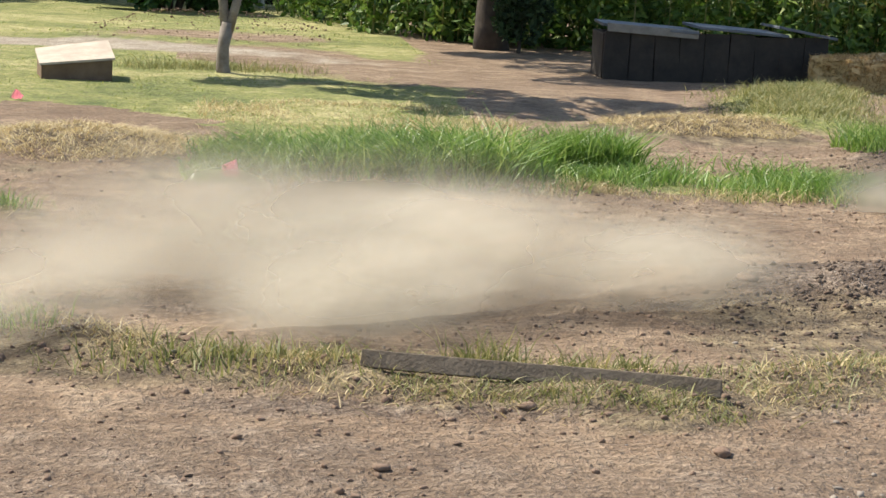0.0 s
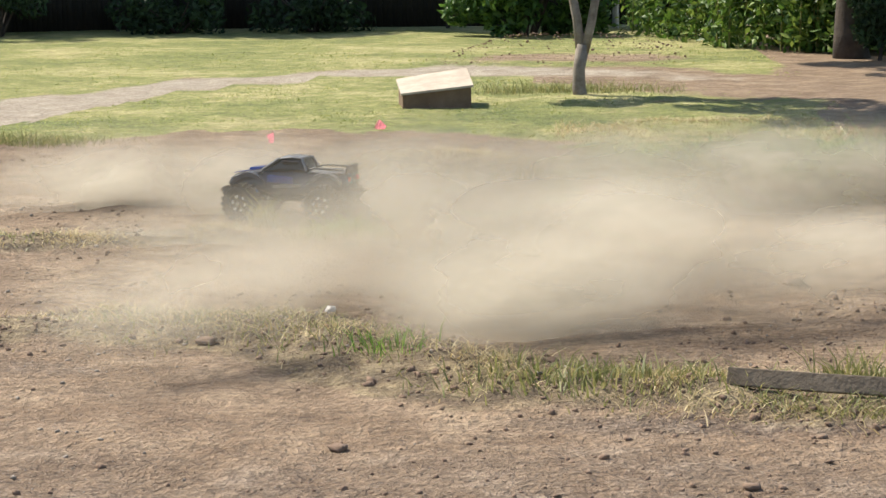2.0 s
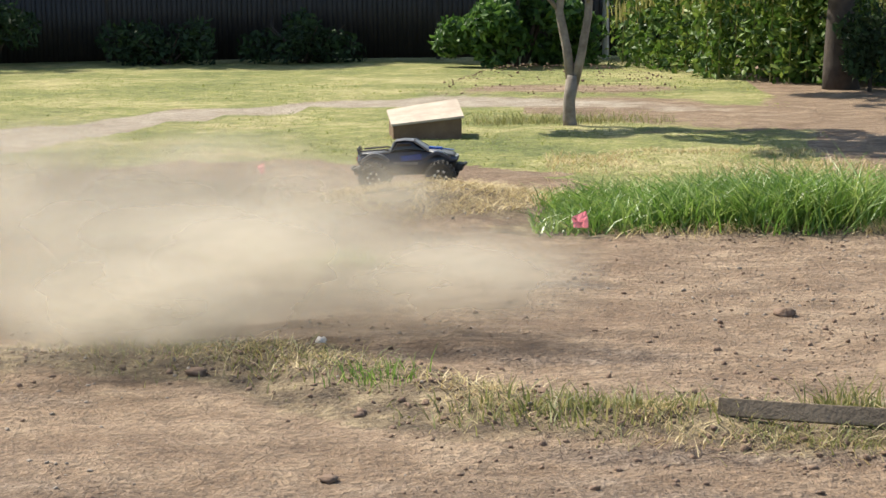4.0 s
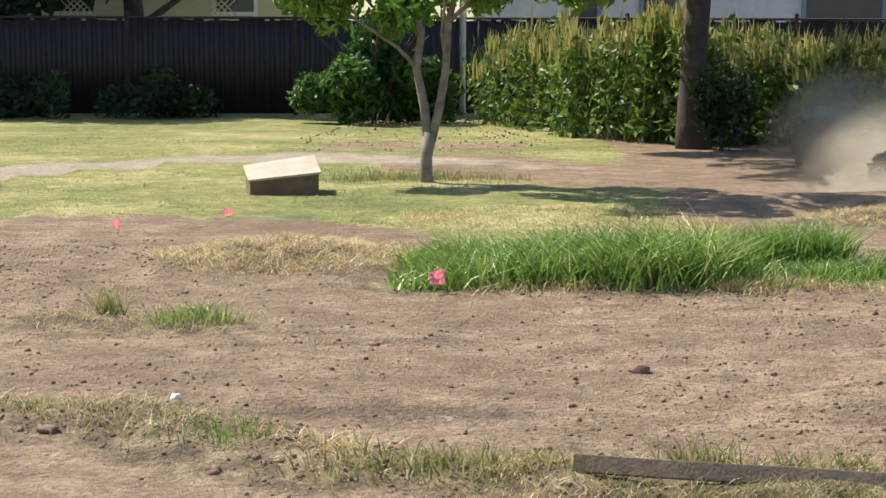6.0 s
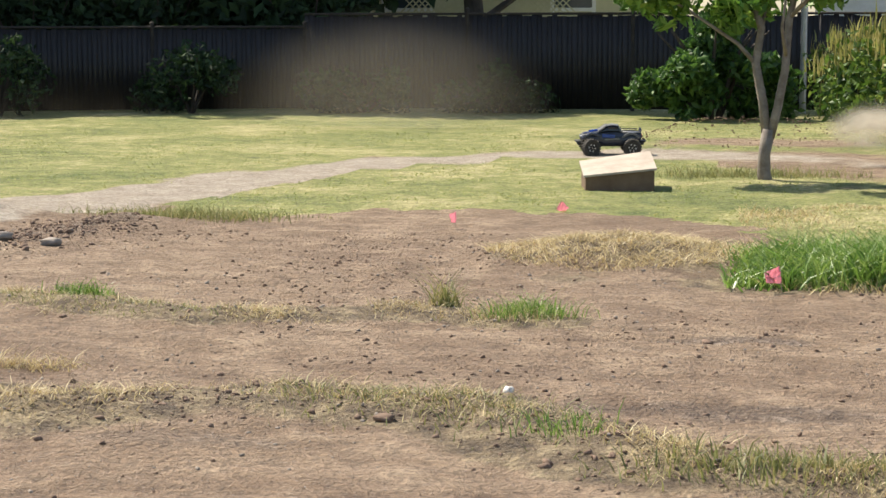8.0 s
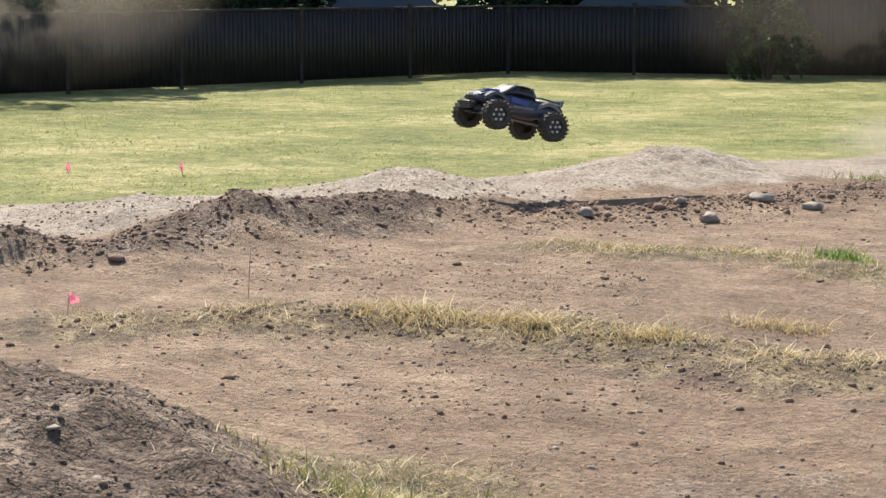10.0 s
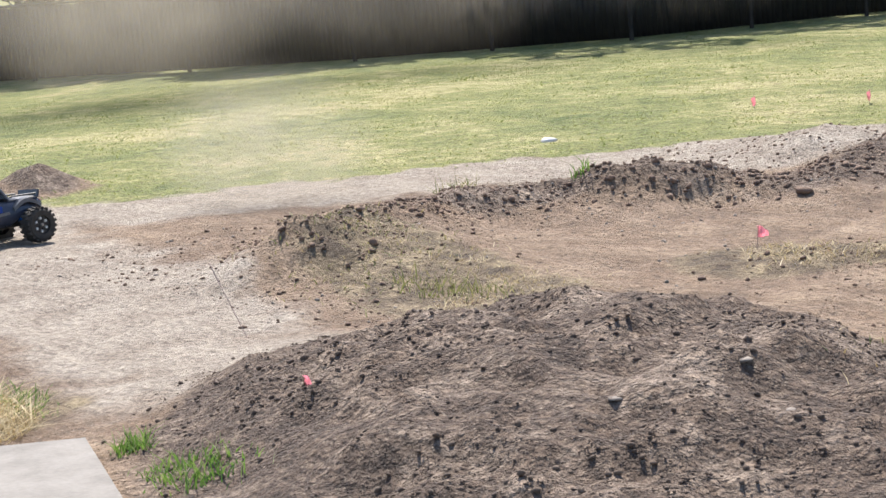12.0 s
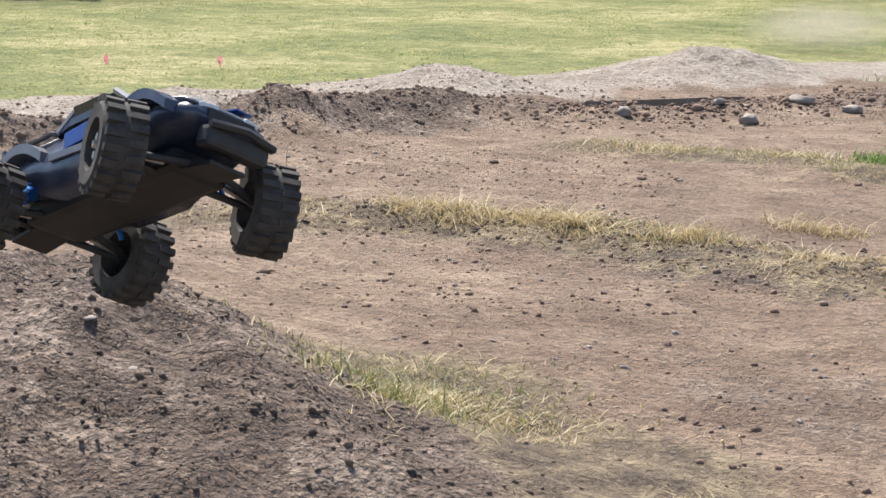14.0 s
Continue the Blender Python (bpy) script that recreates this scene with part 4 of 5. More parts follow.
def dark_tree():
    t = thing("dark_tree", pose(3.42, 24.55, 0), "mature tree with dark trunk standing in the weeds", "tree")
    bm = tube(bmesh.new(), [(0.05, 0, -0.2), (0, 0, 0.3), (0.02, 0, 1.2), (0.1, 0, 2.4), (0.1, 0.1, 4.2)], [0.27, 0.2, 0.165, 0.15, 0.08], 12)
    for k in range(6):
        a = k * 1.1
        tube(bm, [(0.1, 0, 2.3 + k * 0.25), (math.cos(a) * 0.9, math.sin(a) * 0.9, 3.0 + k * 0.25), (math.cos(a) * 1.9, math.sin(a) * 1.9, 3.4 + k * 0.3)], [0.07, 0.05, 0.015], 7)
    tube(bm, [(0.1, 0, 2.9), (-0.5, -0.6, 3.7), (-0.9, -1.3, 4.2), (-1.4, -2.2, 4.6)], [0.08, 0.06, 0.04, 0.015], 7)
    part("trunk", bm, DARKBARK, t, smooth=True)
    c = np.concatenate([blob_centres(50, 0, 0, 4.0, 2.3, 2.1, 1.3), blob_centres(6, -1.5, -0.2, 2.25, 0.5, 0.4, 0.2), blob_centres(44, -1.3, -1.7, 4.7, 2.2, 1.6, 0.8), blob_centres(5, 3.0, -0.2, 1.8, 0.3, 0.4, 0.4)])
    leaves("crown", c, 0.45, 14000, 0.11, YOUNG, t)
    s = thing("dark_shrub", pose(3.72, 24.0, 0), "dark shrub at the foot of the mature tree", "shrub")
    part("stem", tube(bmesh.new(), [(0, 0, -0.05), (0.05, 0, 0.6)], [0.03, 0.01], 6), DARKBARK, s)
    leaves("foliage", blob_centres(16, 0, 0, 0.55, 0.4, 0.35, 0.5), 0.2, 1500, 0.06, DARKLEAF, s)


dark_tree()


# ---- things on the track ----
def plywood_box():
    b = thing("plywood_box", pose(-1.37, 18.02, float(height(-1.37, 18.02)), 0, 0, 9), "low plywood box ramp with a sloping weathered top", "ramp")
    bm = bmesh.new()
    w, d = 0.32, 0.64
    lo = [bm.verts.new(p) for p in ((-w, -d / 2, -0.02), (w, -d / 2, -0.02), (w, d / 2, -0.02), (-w, d / 2, -0.02))]
    hi = [bm.verts.new(p) for p in ((-w, -d / 2, 0.125), (w, -d / 2, 0.190), (w, d / 2, 0.300), (-w, d / 2, 0.205))]
    bm.faces.new(lo[::-1])
    bm.faces.new(hi)
    for k in range(4):
        bm.faces.new((lo[k], lo[(k + 1) % 4], hi[(k + 1) % 4], hi[k]))
    bmesh.ops.bevel(bm, geom=bm.edges[:], offset=0.006, segments=2, affect="EDGES")
    part("body", bm, BOXSIDE, b, "shaded brown box sides")
    bm = bmesh.new()
    a = [bm.verts.new(p) for p in ((-w - 0.02, -d / 2 - 0.02, 0.124), (w + 0.02, -d / 2 - 0.02, 0.192), (w + 0.02, d / 2 + 0.02, 0.308), (-w - 0.02, d / 2 + 0.02, 0.210))]
    c = [bm.verts.new(v.co + Vector((0, 0, 0.02))) for v in a]
    bm.faces.new(a[::-1])
    bm.faces.new(c)
    for k in range(4):
        bm.faces.new((a[k], a[(k + 1) % 4], c[(k + 1) % 4], c[k]))
    part("lid", bm, PLYWOOD, b, "pale sunlit plywood lid")


plywood_box()


def timber_ramp():
    r = thing("timber_ramp", pose(5.35, 20.75, 0, 0, 0, -2), "long dark timber jump with grey boards laid on top", "ramp")
    for k in range(9):
        part("board", solid((0.27, 0.05, 0.54 + 0.02 * (k % 3)), (-1.1 + k * 0.275, -0.42, 0.26), (0, rng.uniform(-1, 1), 0), 0.008, 0.004), DARKWOOD, r)
    part("core", solid((2.5, 0.74, 0.5), (0, 0, 0.25), bevel=0.02), DARKWOOD, r)
    part("edge_board", solid((1.0, 0.04, 0.09), (-0.72, -0.47, 0.545), (0, 2.5, 0), 0.006), GREYPLY, r, "pale weathered edge board")
    for k, (x, w, tilt) in enumerate(((-0.72, 1.05, 2.5), (0.28, 1.0, 3.0), (1.0, 0.6, 9))):
        part("deck_sheet", solid((w, 0.96, 0.03), (x, 0.0, 0.565 + 0.012 * k), (0, tilt, 3 * k - 3), 0.006), TARP, r, "grey weathered deck sheet")


timber_ramp()


def hay_bale(x, y, turn):
    b = thing("hay_bale", pose(x, y, float(height(x, y)), 0, 0, turn), "golden rectangular hay bale on the ground", "hay bale", "hay bales")
    bm = solid((1.10, 0.50, 0.37), (0, 0, 0.185), bevel=0.05)
    bmesh.ops.subdivide_edges(bm, edges=bm.edges[:], cuts=3, use_grid_fill=True)
    for v in bm.verts:
        v.co += Vector(rng.normal(0, 0.012, 3))
    part("block", bm, HAY, b)
    n = 3600
    face = rng.integers(0, 3, n)
    p = rng.uniform(-1, 1, (n, 3)) * [0.54, 0.25, 0.18]
    p[face == 0, 1], p[face == 1, 2] = -0.255, 0.185
    p[face == 2, 0] = np.sign(p[face == 2, 0]) * 0.55
    s = rng.normal(0, 1, (n, 3)) * [1, 0.5, 0.7]
    s *= 0.045 / np.linalg.norm(s, axis=1)[:, None]
    o = rng.normal(0, 0.003, (n, 3))
    v = np.stack([p - s, p + s, p + s * 0.6 + o + 0.003, p - s * 0.6 + o - 0.003], 1).reshape(-1, 3) + [0, 0, 0.19]
    tagged(from_arrays("loose_stalks", v, np.arange(n)[:, None] * 4 + [0, 1, 2, 3], HAY, b), "loose hay stalks", kind="stuff")
    for x in (-0.28, 0.28):
        bm = bmesh.new()
        for q in ((0, -0.254, 0.185, 0.008, 0.008, 0.37), (0, 0, 0.373, 0.008, 0.51, 0.008)):
            box(bm, q[3:], (x, q[1], q[2]))
        part("twine", bm, STRAW, b)


hay_bale(6.82, 20.0, 37)
hay_bale(7.70, 20.66, 38)


def planks():
    for x, y, length, turn, tall, label in ((1.11, 6.29, 1.25, -17.5, 0.058, "weathered grey plank lying aslant in dry grass"), (-6.08, 12.02, 1.2, 50.0, 0.045, "dark weathered plank lying at the track edge")):
        p = thing("plank", pose(x, y, float(height(x, y)), 0, 0, turn), label, "plank")
        bm = solid((length, tall * 1.1, 0.028), (0, 0, tall * 0.5), (68, 0, 0), 0.004)
        bmesh.ops.subdivide_edges(bm, edges=[e for e in bm.edges if e.calc_length() > 0.5], cuts=6)
        bmesh.ops.translate(bm, vec=(0, 0, -0.008), verts=bm.verts[:])
        for v in bm.verts:
            v.co += Vector((0, 0.004 * math.sin(v.co.x * 4), 0.004 * math.sin(v.co.x * 3)))
        part("board", bm, PLANKWOOD, p)


planks()


def plywood_sheet():
    s = thing("plywood_sheet", pose(-5.79, 2.76, 0.035, 0, 0, 0), "grey weathered plywood sheet lying on the ground", "plywood")
    bm = bmesh.new()
    flat = [(0.0, 0.0), (-0.58, -0.90), (0.65, -1.33), (1.23, -0.43)]
    lo, hi = [bm.verts.new((x, y, 0.0)) for x, y in flat], [bm.verts.new((x, y, 0.022)) for x, y in flat]
    bm.faces.new(lo)
    bm.faces.new(hi[::-1])
    for k in range(4):
        bm.faces.new((lo[k], hi[k], hi[(k + 1) % 4], lo[(k + 1) % 4]))
    bmesh.ops.recalc_face_normals(bm, faces=bm.faces[:])
    part("sheet", bm, GREYPLY, s)


plywood_sheet()


def marker_flag(x, y, tall, turn, lean=0, size=0.085, bare=False):
    f = thing("marker_flag", pose(x, y, float(height(x, y)), lean, lean * 0.6, turn), "small pink marker flag on a thin wire" if not bare else "bare leaning marker wire without a flag", "flag", "marker flags")
    part("wire", tube(bmesh.new(), [(0, 0, -0.05), (0.005, 0, tall)], [0.0022, 0.0022], 5), WIRE, f)
    if bare:
        return
    bm = bmesh.new()
    s = size
    grid = [[bm.verts.new((i / 4 * s, 0.012 * math.sin(i * 1.4 + j), tall - j / 3 * s * 1.1 - 0.3 * i / 4 * s * (1 if j < 2 else -0.5))) for i in range(5)] for j in range(4)]
    for a, b in zip(grid, grid[1:]):
        for i in range(4):
            bm.faces.new((a[i], a[i + 1], b[i + 1], b[i]))
    g = bmesh.ops.solidify(bm, geom=bm.faces[:], thickness=0.001)
    part("film", bm, PINK, f)


for q in ((0.12, 11.25, 0.16, 200, 8, 0.095), (-1.73, 15.9, 0.12, 20, 35), (-2.33, 14.35, 0.14, 250, 0), (-11.3, 11.9, 0.12, 300, 0), (-10.47, 12.40, 0.12, 300, 0), (-6.45, 6.75, 0.13, 30, 12, 0.055)):
    marker_flag(*q)
marker_flag(-5.15, 3.25, 0.10, 30, 50, 0.065)
marker_flag(-6.0, 7.6, 0.26, 30, 6, bare=True)
marker_flag(-7.0, 4.15, 0.42, 240, 38, bare=True)


def scraps():
    for x, y, r in ((-11.5, 9.75, 0.07), (-8.7, 8.4, 0.06)):
        v, f = lump_mesh(int(x * -7), 0.3, 1)
        ob = from_arrays("paper_scrap", v * r, f, WHITEFILM)
        ob.matrix_basis = pose(x, y, float(height(x, y)) + r * 0.15, 10, 5, 30)
        tagged(ob, "crumpled white scrap lying on the ground", "litter")


scraps()


# ---- the truck ----
def slab(x, half, low, high, crown=0.75):
    """One cross-section of the shell: flat foot, bulging flank, narrower top."""
    c = half * crown
    m = low + (high - low) * 0.55
    return [(x, -half * 0.86, low), (x, -half, low + (m - low) * 0.5), (x, -half * 0.97, m), (x, -c, high - 0.008), (x, -c * 0.7, high), (x, c * 0.7, high), (x, c, high - 0.008), (x, half * 0.97, m), (x, half, low + (m - low) * 0.5), (x, half * 0.86, low)]


def wheel_parts(parent, side):
    bm = bmesh.new()
    profile = [(0.058, -0.048), (0.088, -0.050), (0.098, -0.040), (0.100, -0.02), (0.101, 0.0), (0.100, 0.02), (0.098, 0.040), (0.088, 0.050), (0.058, 0.048), (0.054, 0.0)]
    loops = []
    sides = 36
    for k in range(sides):
        a = 2 * math.pi * k / sides
        loops.append([bm.verts.new((math.cos(a) * r, w, math.sin(a) * r)) for r, w in profile])
    for k in range(sides):
        p, q = loops[k], loops[(k + 1) % sides]
        for j in range(len(profile)):
            bm.faces.new((p[j], p[(j + 1) % len(profile)], q[(j + 1) % len(profile)], q[j]))
    for k in range(20):
        for s in (-1, 1):
            a = 2 * math.pi * (k + 0.25 * s) / 20
            box(bm, (0.016, 0.040, 0.013), (math.cos(a) * 0.102, s * 0.026, math.sin(a) * 0.102), (0, 90 - math.degrees(a), s * 8))
    bmesh.ops.recalc_face_normals(bm, faces=bm.faces[:])
    part("tyre", bm, RUBBER, parent, "dusty black lugged tyre")
    bm = bmesh.new()
    o = side
    for r0, r1, w in ((0.060, 0.048, 0.030), (0.020, 0.004, 0.036)):
        for k in range(24):
            a, b = 2 * math.pi * k / 24, 2 * math.pi * (k + 1) / 24
            bm.faces.new([bm.verts.new((math.cos(t) * r, o * w, math.sin(t) * r)) for t, r in ((a, r0), (b, r0), (b, r1), (a, r1))])
    for k in range(24):
        a, b = 2 * math.pi * k / 24, 2 * math.pi * (k + 1) / 24
        bm.faces.new([bm.verts.new((math.cos(t) * 0.058, w, math.sin(t) * 0.058)) for t, w in ((a, -0.045), (b, -0.045), (b, 0.045), (a, 0.045))])
    for k in range(6):
        a = k * 60
        box(bm, (0.04, 0.012, 0.014), (math.cos(radians(a)) * 0.034, o * 0.028, math.sin(radians(a)) * 0.034), (0, -a, 0))
    box(bm, (0.11, 0.006, 0.11), (0, o * 0.006, 0), (0, 22, 0))
    part("rim", bm, RIM, parent, "black six-spoke rim")
    for k in range(6):
        a = radians(60 * k + 30)
        part("rim_bolt", tube(bmesh.new(), [(math.cos(a) * 0.040, o * 0.022, math.sin(a) * 0.040), (math.cos(a) * 0.040, o * 0.034, math.sin(a) * 0.040)], [0.010, 0.009], 8), WHITE, parent, "pale rim insert")
    part("hub_nut", tube(bmesh.new(), [(0, o * 0.03, 0), (0, o * 0.046, 0)], [0.012, 0.009], 6), CHROME, parent)


def truck():
    t = thing("toy_truck", pose(0, 0, 0), "blue and black radio-controlled monster truck with big tyres", "toy truck")
    part("chassis", solid((0.54, 0.17, 0.055), (0, 0, 0.128), bevel=0.024), BLACK, t)
    bm = ring_loft(bmesh.new(), [slab(-0.36, 0.115, 0.20, 0.262), slab(-0.33, 0.130, 0.175, 0.272), slab(-0.20, 0.140, 0.150, 0.272), slab(-0.10, 0.146, 0.118, 0.275),
                                 slab(0.08, 0.146, 0.118, 0.275), slab(0.16, 0.140, 0.150, 0.272), slab(0.26, 0.135, 0.18, 0.262), slab(0.33, 0.122, 0.185, 0.242), slab(0.355, 0.10, 0.19, 0.225)])
    shell = part("body_shell", bm, SHELL, t, "glossy dark body shell", True)
    bm = ring_loft(bmesh.new(), [slab(-0.12, 0.118, 0.268, 0.278, 0.95), slab(-0.085, 0.112, 0.268, 0.345, 0.75), slab(0.02, 0.112, 0.268, 0.352, 0.75), slab(0.055, 0.112, 0.268, 0.343, 0.75), slab(0.15, 0.118, 0.268, 0.275, 0.9)])
    part("cab", bm, SMOKED, shell, "black tinted cab windows")
    bm = ring_loft(bmesh.new(), [slab(-0.088, 0.088, 0.345, 0.352, 0.9), slab(-0.02, 0.09, 0.350, 0.360, 0.9), slab(0.05, 0.088, 0.342, 0.352, 0.9)])
    # the sky's sheen on the roof is put into its silver colour
    part("roof", bm, SILVER_AND_SHEEN, shell, "roof panel in silver for the sky's sheen")
    for s in (-1, 1):
        for x0, z0, x1, z1 in ((0.05, 0.345, 0.15, 0.275), (-0.085, 0.345, -0.12, 0.275)):
            part("pillar", tube(bmesh.new(), [(x0, s * 0.088, z0 + 0.003), (x1, s * 0.114, z1 + 0.004)], [0.009, 0.009], 6), SILVER_AND_SHEEN, shell)
        part("fender", ring_loft(bmesh.new(), [[(0.12 + 0.2 * k / 8, s * (0.105 + w), 0.225 + 0.05 * math.sin(math.pi * k / 8) + dz) for w, dz in ((0, 0), (0.05, -0.005), (0.05, -0.03), (0, -0.03))] for k in range(9)]), SHELL, shell, "dusty grey front fender")
        part("fender", ring_loft(bmesh.new(), [[(-0.33 + 0.2 * k / 8, s * (0.105 + w), 0.232 + 0.045 * math.sin(math.pi * k / 8) + dz) for w, dz in ((0, 0), (0.045, -0.005), (0.045, -0.03), (0, -0.03))] for k in range(9)]), SILVER_AND_SHEEN, shell, "grey rear fender")
        part("side_stripe", solid((0.17, 0.006, 0.018), (-0.01, s * 0.1475, 0.195), (0, 3, 0), 0.001), SILVER_AND_SHEEN, shell, "pale side stripe")
        part("side_panel", solid((0.15, 0.008, 0.04), (0.03, s * 0.1445, 0.232), (0, -4, 0), 0.001), BLUE, shell, "blue side graphic")
        part("headlight", solid((0.012, 0.045, 0.020), (0.350, s * 0.06, 0.222), (0, 20, s * 14), 0.004), WHITE, shell, "white headlight")
        part("tail_light", solid((0.01, 0.03, 0.025), (-0.362, s * 0.085, 0.235), (0, 0, 0), 0.003), RED, shell, "red tail light")
        part("bed_rail", tube(bmesh.new(), [(-0.12, s * 0.10, 0.285), (-0.16, s * 0.105, 0.295), (-0.33, s * 0.108, 0.288)], [0.006, 0.006, 0.006], 6), BLACK, shell)
    # silver stands in for the sun's glint on the bonnet
    part("bonnet", ring_loft(bmesh.new(), [slab(0.145, 0.116, 0.262, 0.282, 0.9), slab(0.24, 0.118, 0.250, 0.274, 0.9), slab(0.32, 0.108, 0.232, 0.252, 0.9), slab(0.345, 0.095, 0.224, 0.236, 0.9)]), SILVER_AND_SHEEN, shell, "bonnet panel in pale silver for the sun's reflection", True)
    # added panel over the open bed, its pale grey standing in for sunlight
    part("sunlit_bed_panel", ring_loft(bmesh.new(), [slab(-0.345, 0.108, 0.262, 0.274, 0.9), slab(-0.24, 0.112, 0.262, 0.282, 0.9), slab(-0.125, 0.112, 0.262, 0.283, 0.9)]), SILVER_AND_SHEEN, shell, "added grey panel for the sunlit top of the open bed", True)
    part("bonnet_scoop", solid((0.10, 0.09, 0.018), (0.20, 0, 0.283), (0, 6, 0), 0.006), BLUE, shell, "blue bonnet scoop")
    for s in (-1, 1):
        part("side_window", solid((0.10, 0.004, 0.045), (-0.02, s * 0.107, 0.312), (s * -20, 0, 0), 0.001), SMOKED, shell)
    # opaque silver in place of glass: the sun's reflection painted in
    part("windscreen", ring_loft(bmesh.new(), [[(0.054 + dx, -0.082, 0.346), (0.054 + dx, 0.082, 0.346), (0.146 + dx, 0.102, 0.282), (0.146 + dx, -0.102, 0.282)] for dx in (0.0, 0.007)]), SILVER_AND_SHEEN, shell, "windscreen in pale silver for the sun's reflection")
    part("tailgate", solid((0.012, 0.21, 0.05), (-0.352, 0, 0.285), (0, -12, 0), 0.003), SHELL, shell)
    part("bonnet_stripe", solid((0.15, 0.05, 0.004), (0.255, 0.055, 0.272), (0, 9, 4), 0.001), BLUE, shell, "blue bonnet stripe")
    part("grille", solid((0.015, 0.13, 0.032), (0.353, 0, 0.205), (0, 15, 0), 0.004), BLACK, shell)
    for x, s in ((0.35, 1), (-0.35, -1)):
        bm = solid((0.05, 0.17, 0.05), (x + 0.02 * s, 0, 0.145), (0, 12 * s, 0), 0.012)
        tube(bm, [(x + 0.05 * s, -0.09, 0.16), (x + 0.065 * s, 0, 0.165), (x + 0.05 * s, 0.09, 0.16)], [0.01, 0.01, 0.01], 6)
        part("bumper", bm, BLACK, t)
        part("skid_plate", solid((0.16, 0.10, 0.01), (x - 0.07 * s, 0, 0.108), (0, 8 * s, 0), 0.003), BLACK, t)
    for x in (0.24, -0.24):
        for s in (-1, 1):
            for dx in (-0.045, 0.045):
                part("suspension_arm", tube(bmesh.new(), [(x + dx, s * 0.05, 0.115), (x + dx * 0.3, s * 0.19, 0.098)], [0.010, 0.008], 6), BLACK, t)
            part("drive_shaft", tube(bmesh.new(), [(x, s * 0.04, 0.125), (x, s * 0.19, 0.102)], [0.008, 0.008], 8), CHROME, t)
            k = -0.055 if x > 0 else 0.055
            bm = tube(bmesh.new(), [(x + k, s * 0.075, 0.235), (x + k, s * 0.115, 0.165)], [0.017, 0.017], 10)
            tube(bm, [(x + k, s * 0.115, 0.165), (x + k, s * 0.14, 0.115)], [0.006, 0.006], 8)
            for q in range(6):
                f = q / 6
                tube(bm, [(x + k, s * (0.085 + 0.045 * f), 0.215 - 0.08 * f), (x + k, s * (0.089 + 0.045 * f), 0.208 - 0.08 * f)], [0.021, 0.021], 10)
            part("shock_absorber", bm, ANODISED, t, "blue coil-over shock absorber")
    wheels = []
    for x in (0.24, -0.24):
        for s in (-1, 1):
            w = new("wheel")
            w.empty_display_size = 0.05
            w.parent, w.location = t, (x, s * 0.215, 0.102)
            wheel_parts(w, s)
            wheels.append((w, x, s))
    part("aerial", tube(bmesh.new(), [(-0.1, 0.05, 0.27), (-0.13, 0.05, 0.36)], [0.002, 0.0015], 5), BLACK, t)
    return t, wheels


TRUCK, WHEELS = truck()


# ---- dust ----
def dust_material():
    n = Nodes("drifting_dust", 1.0)
    n.tree.nodes.remove(n.bsdf)
    w = n.local()
    rand = n.add("ShaderNodeObjectInfo").outputs["Random"]
    shift = n.add("ShaderNodeVectorMath")
    comb = n.add("ShaderNodeCombineXYZ")
    for k in range(3):
        n.link(n.maths("MULTIPLY", rand, 37.0 + 11 * k), comb.inputs[k])
    n.link(w, shift.inputs[0])
    n.link(comb.outputs[0], shift.inputs[1])
    sep = n.add("ShaderNodeSeparateXYZ")
    n.link(w, sep.inputs[0])
    r2 = n.maths("ADD", n.maths("POWER", n.maths("ABSOLUTE", sep.outputs[0]), 2.0), n.maths("POWER", n.maths("ABSOLUTE", sep.outputs[2]), 2.0))
    soft = n.maths("POWER", n.maths("SUBTRACT", 1.0, r2, True), 1.3)
    cloud = n.ramp(n.noise(shift.outputs[0], 1.3, 3, 0.5), [(0.22, (0.08, 0.08, 0.08)), (0.68, (1, 1, 1))])
    alpha = n.maths("MULTIPLY", n.maths("MULTIPLY", soft, cloud), n.attr("veil"), True)
    d = n.add("ShaderNodeBsdfDiffuse", Color=(0.41, 0.375, 0.315, 1))
    t = n.add("ShaderNodeBsdfTranslucent", Color=(0.41, 0.375, 0.315, 1))
    both = n.add("ShaderNodeMixShader")
    both.inputs[0].default_value = 0.75
    n.link(d.outputs[0], both.inputs[1])
    n.link(t.outputs[0], both.inputs[2])
    clear = n.add("ShaderNodeBsdfTransparent")
    m = n.add("ShaderNodeMixShader")
    n.link(alpha, m.inputs[0])
    n.link(clear.outputs[0], m.inputs[1])
    n.link(both.outputs[0], m.inputs[2])
    n.link(m.outputs[0], n.out.inputs[0])
    return n.mat


DUST = dust_material()
CLOUDS = []


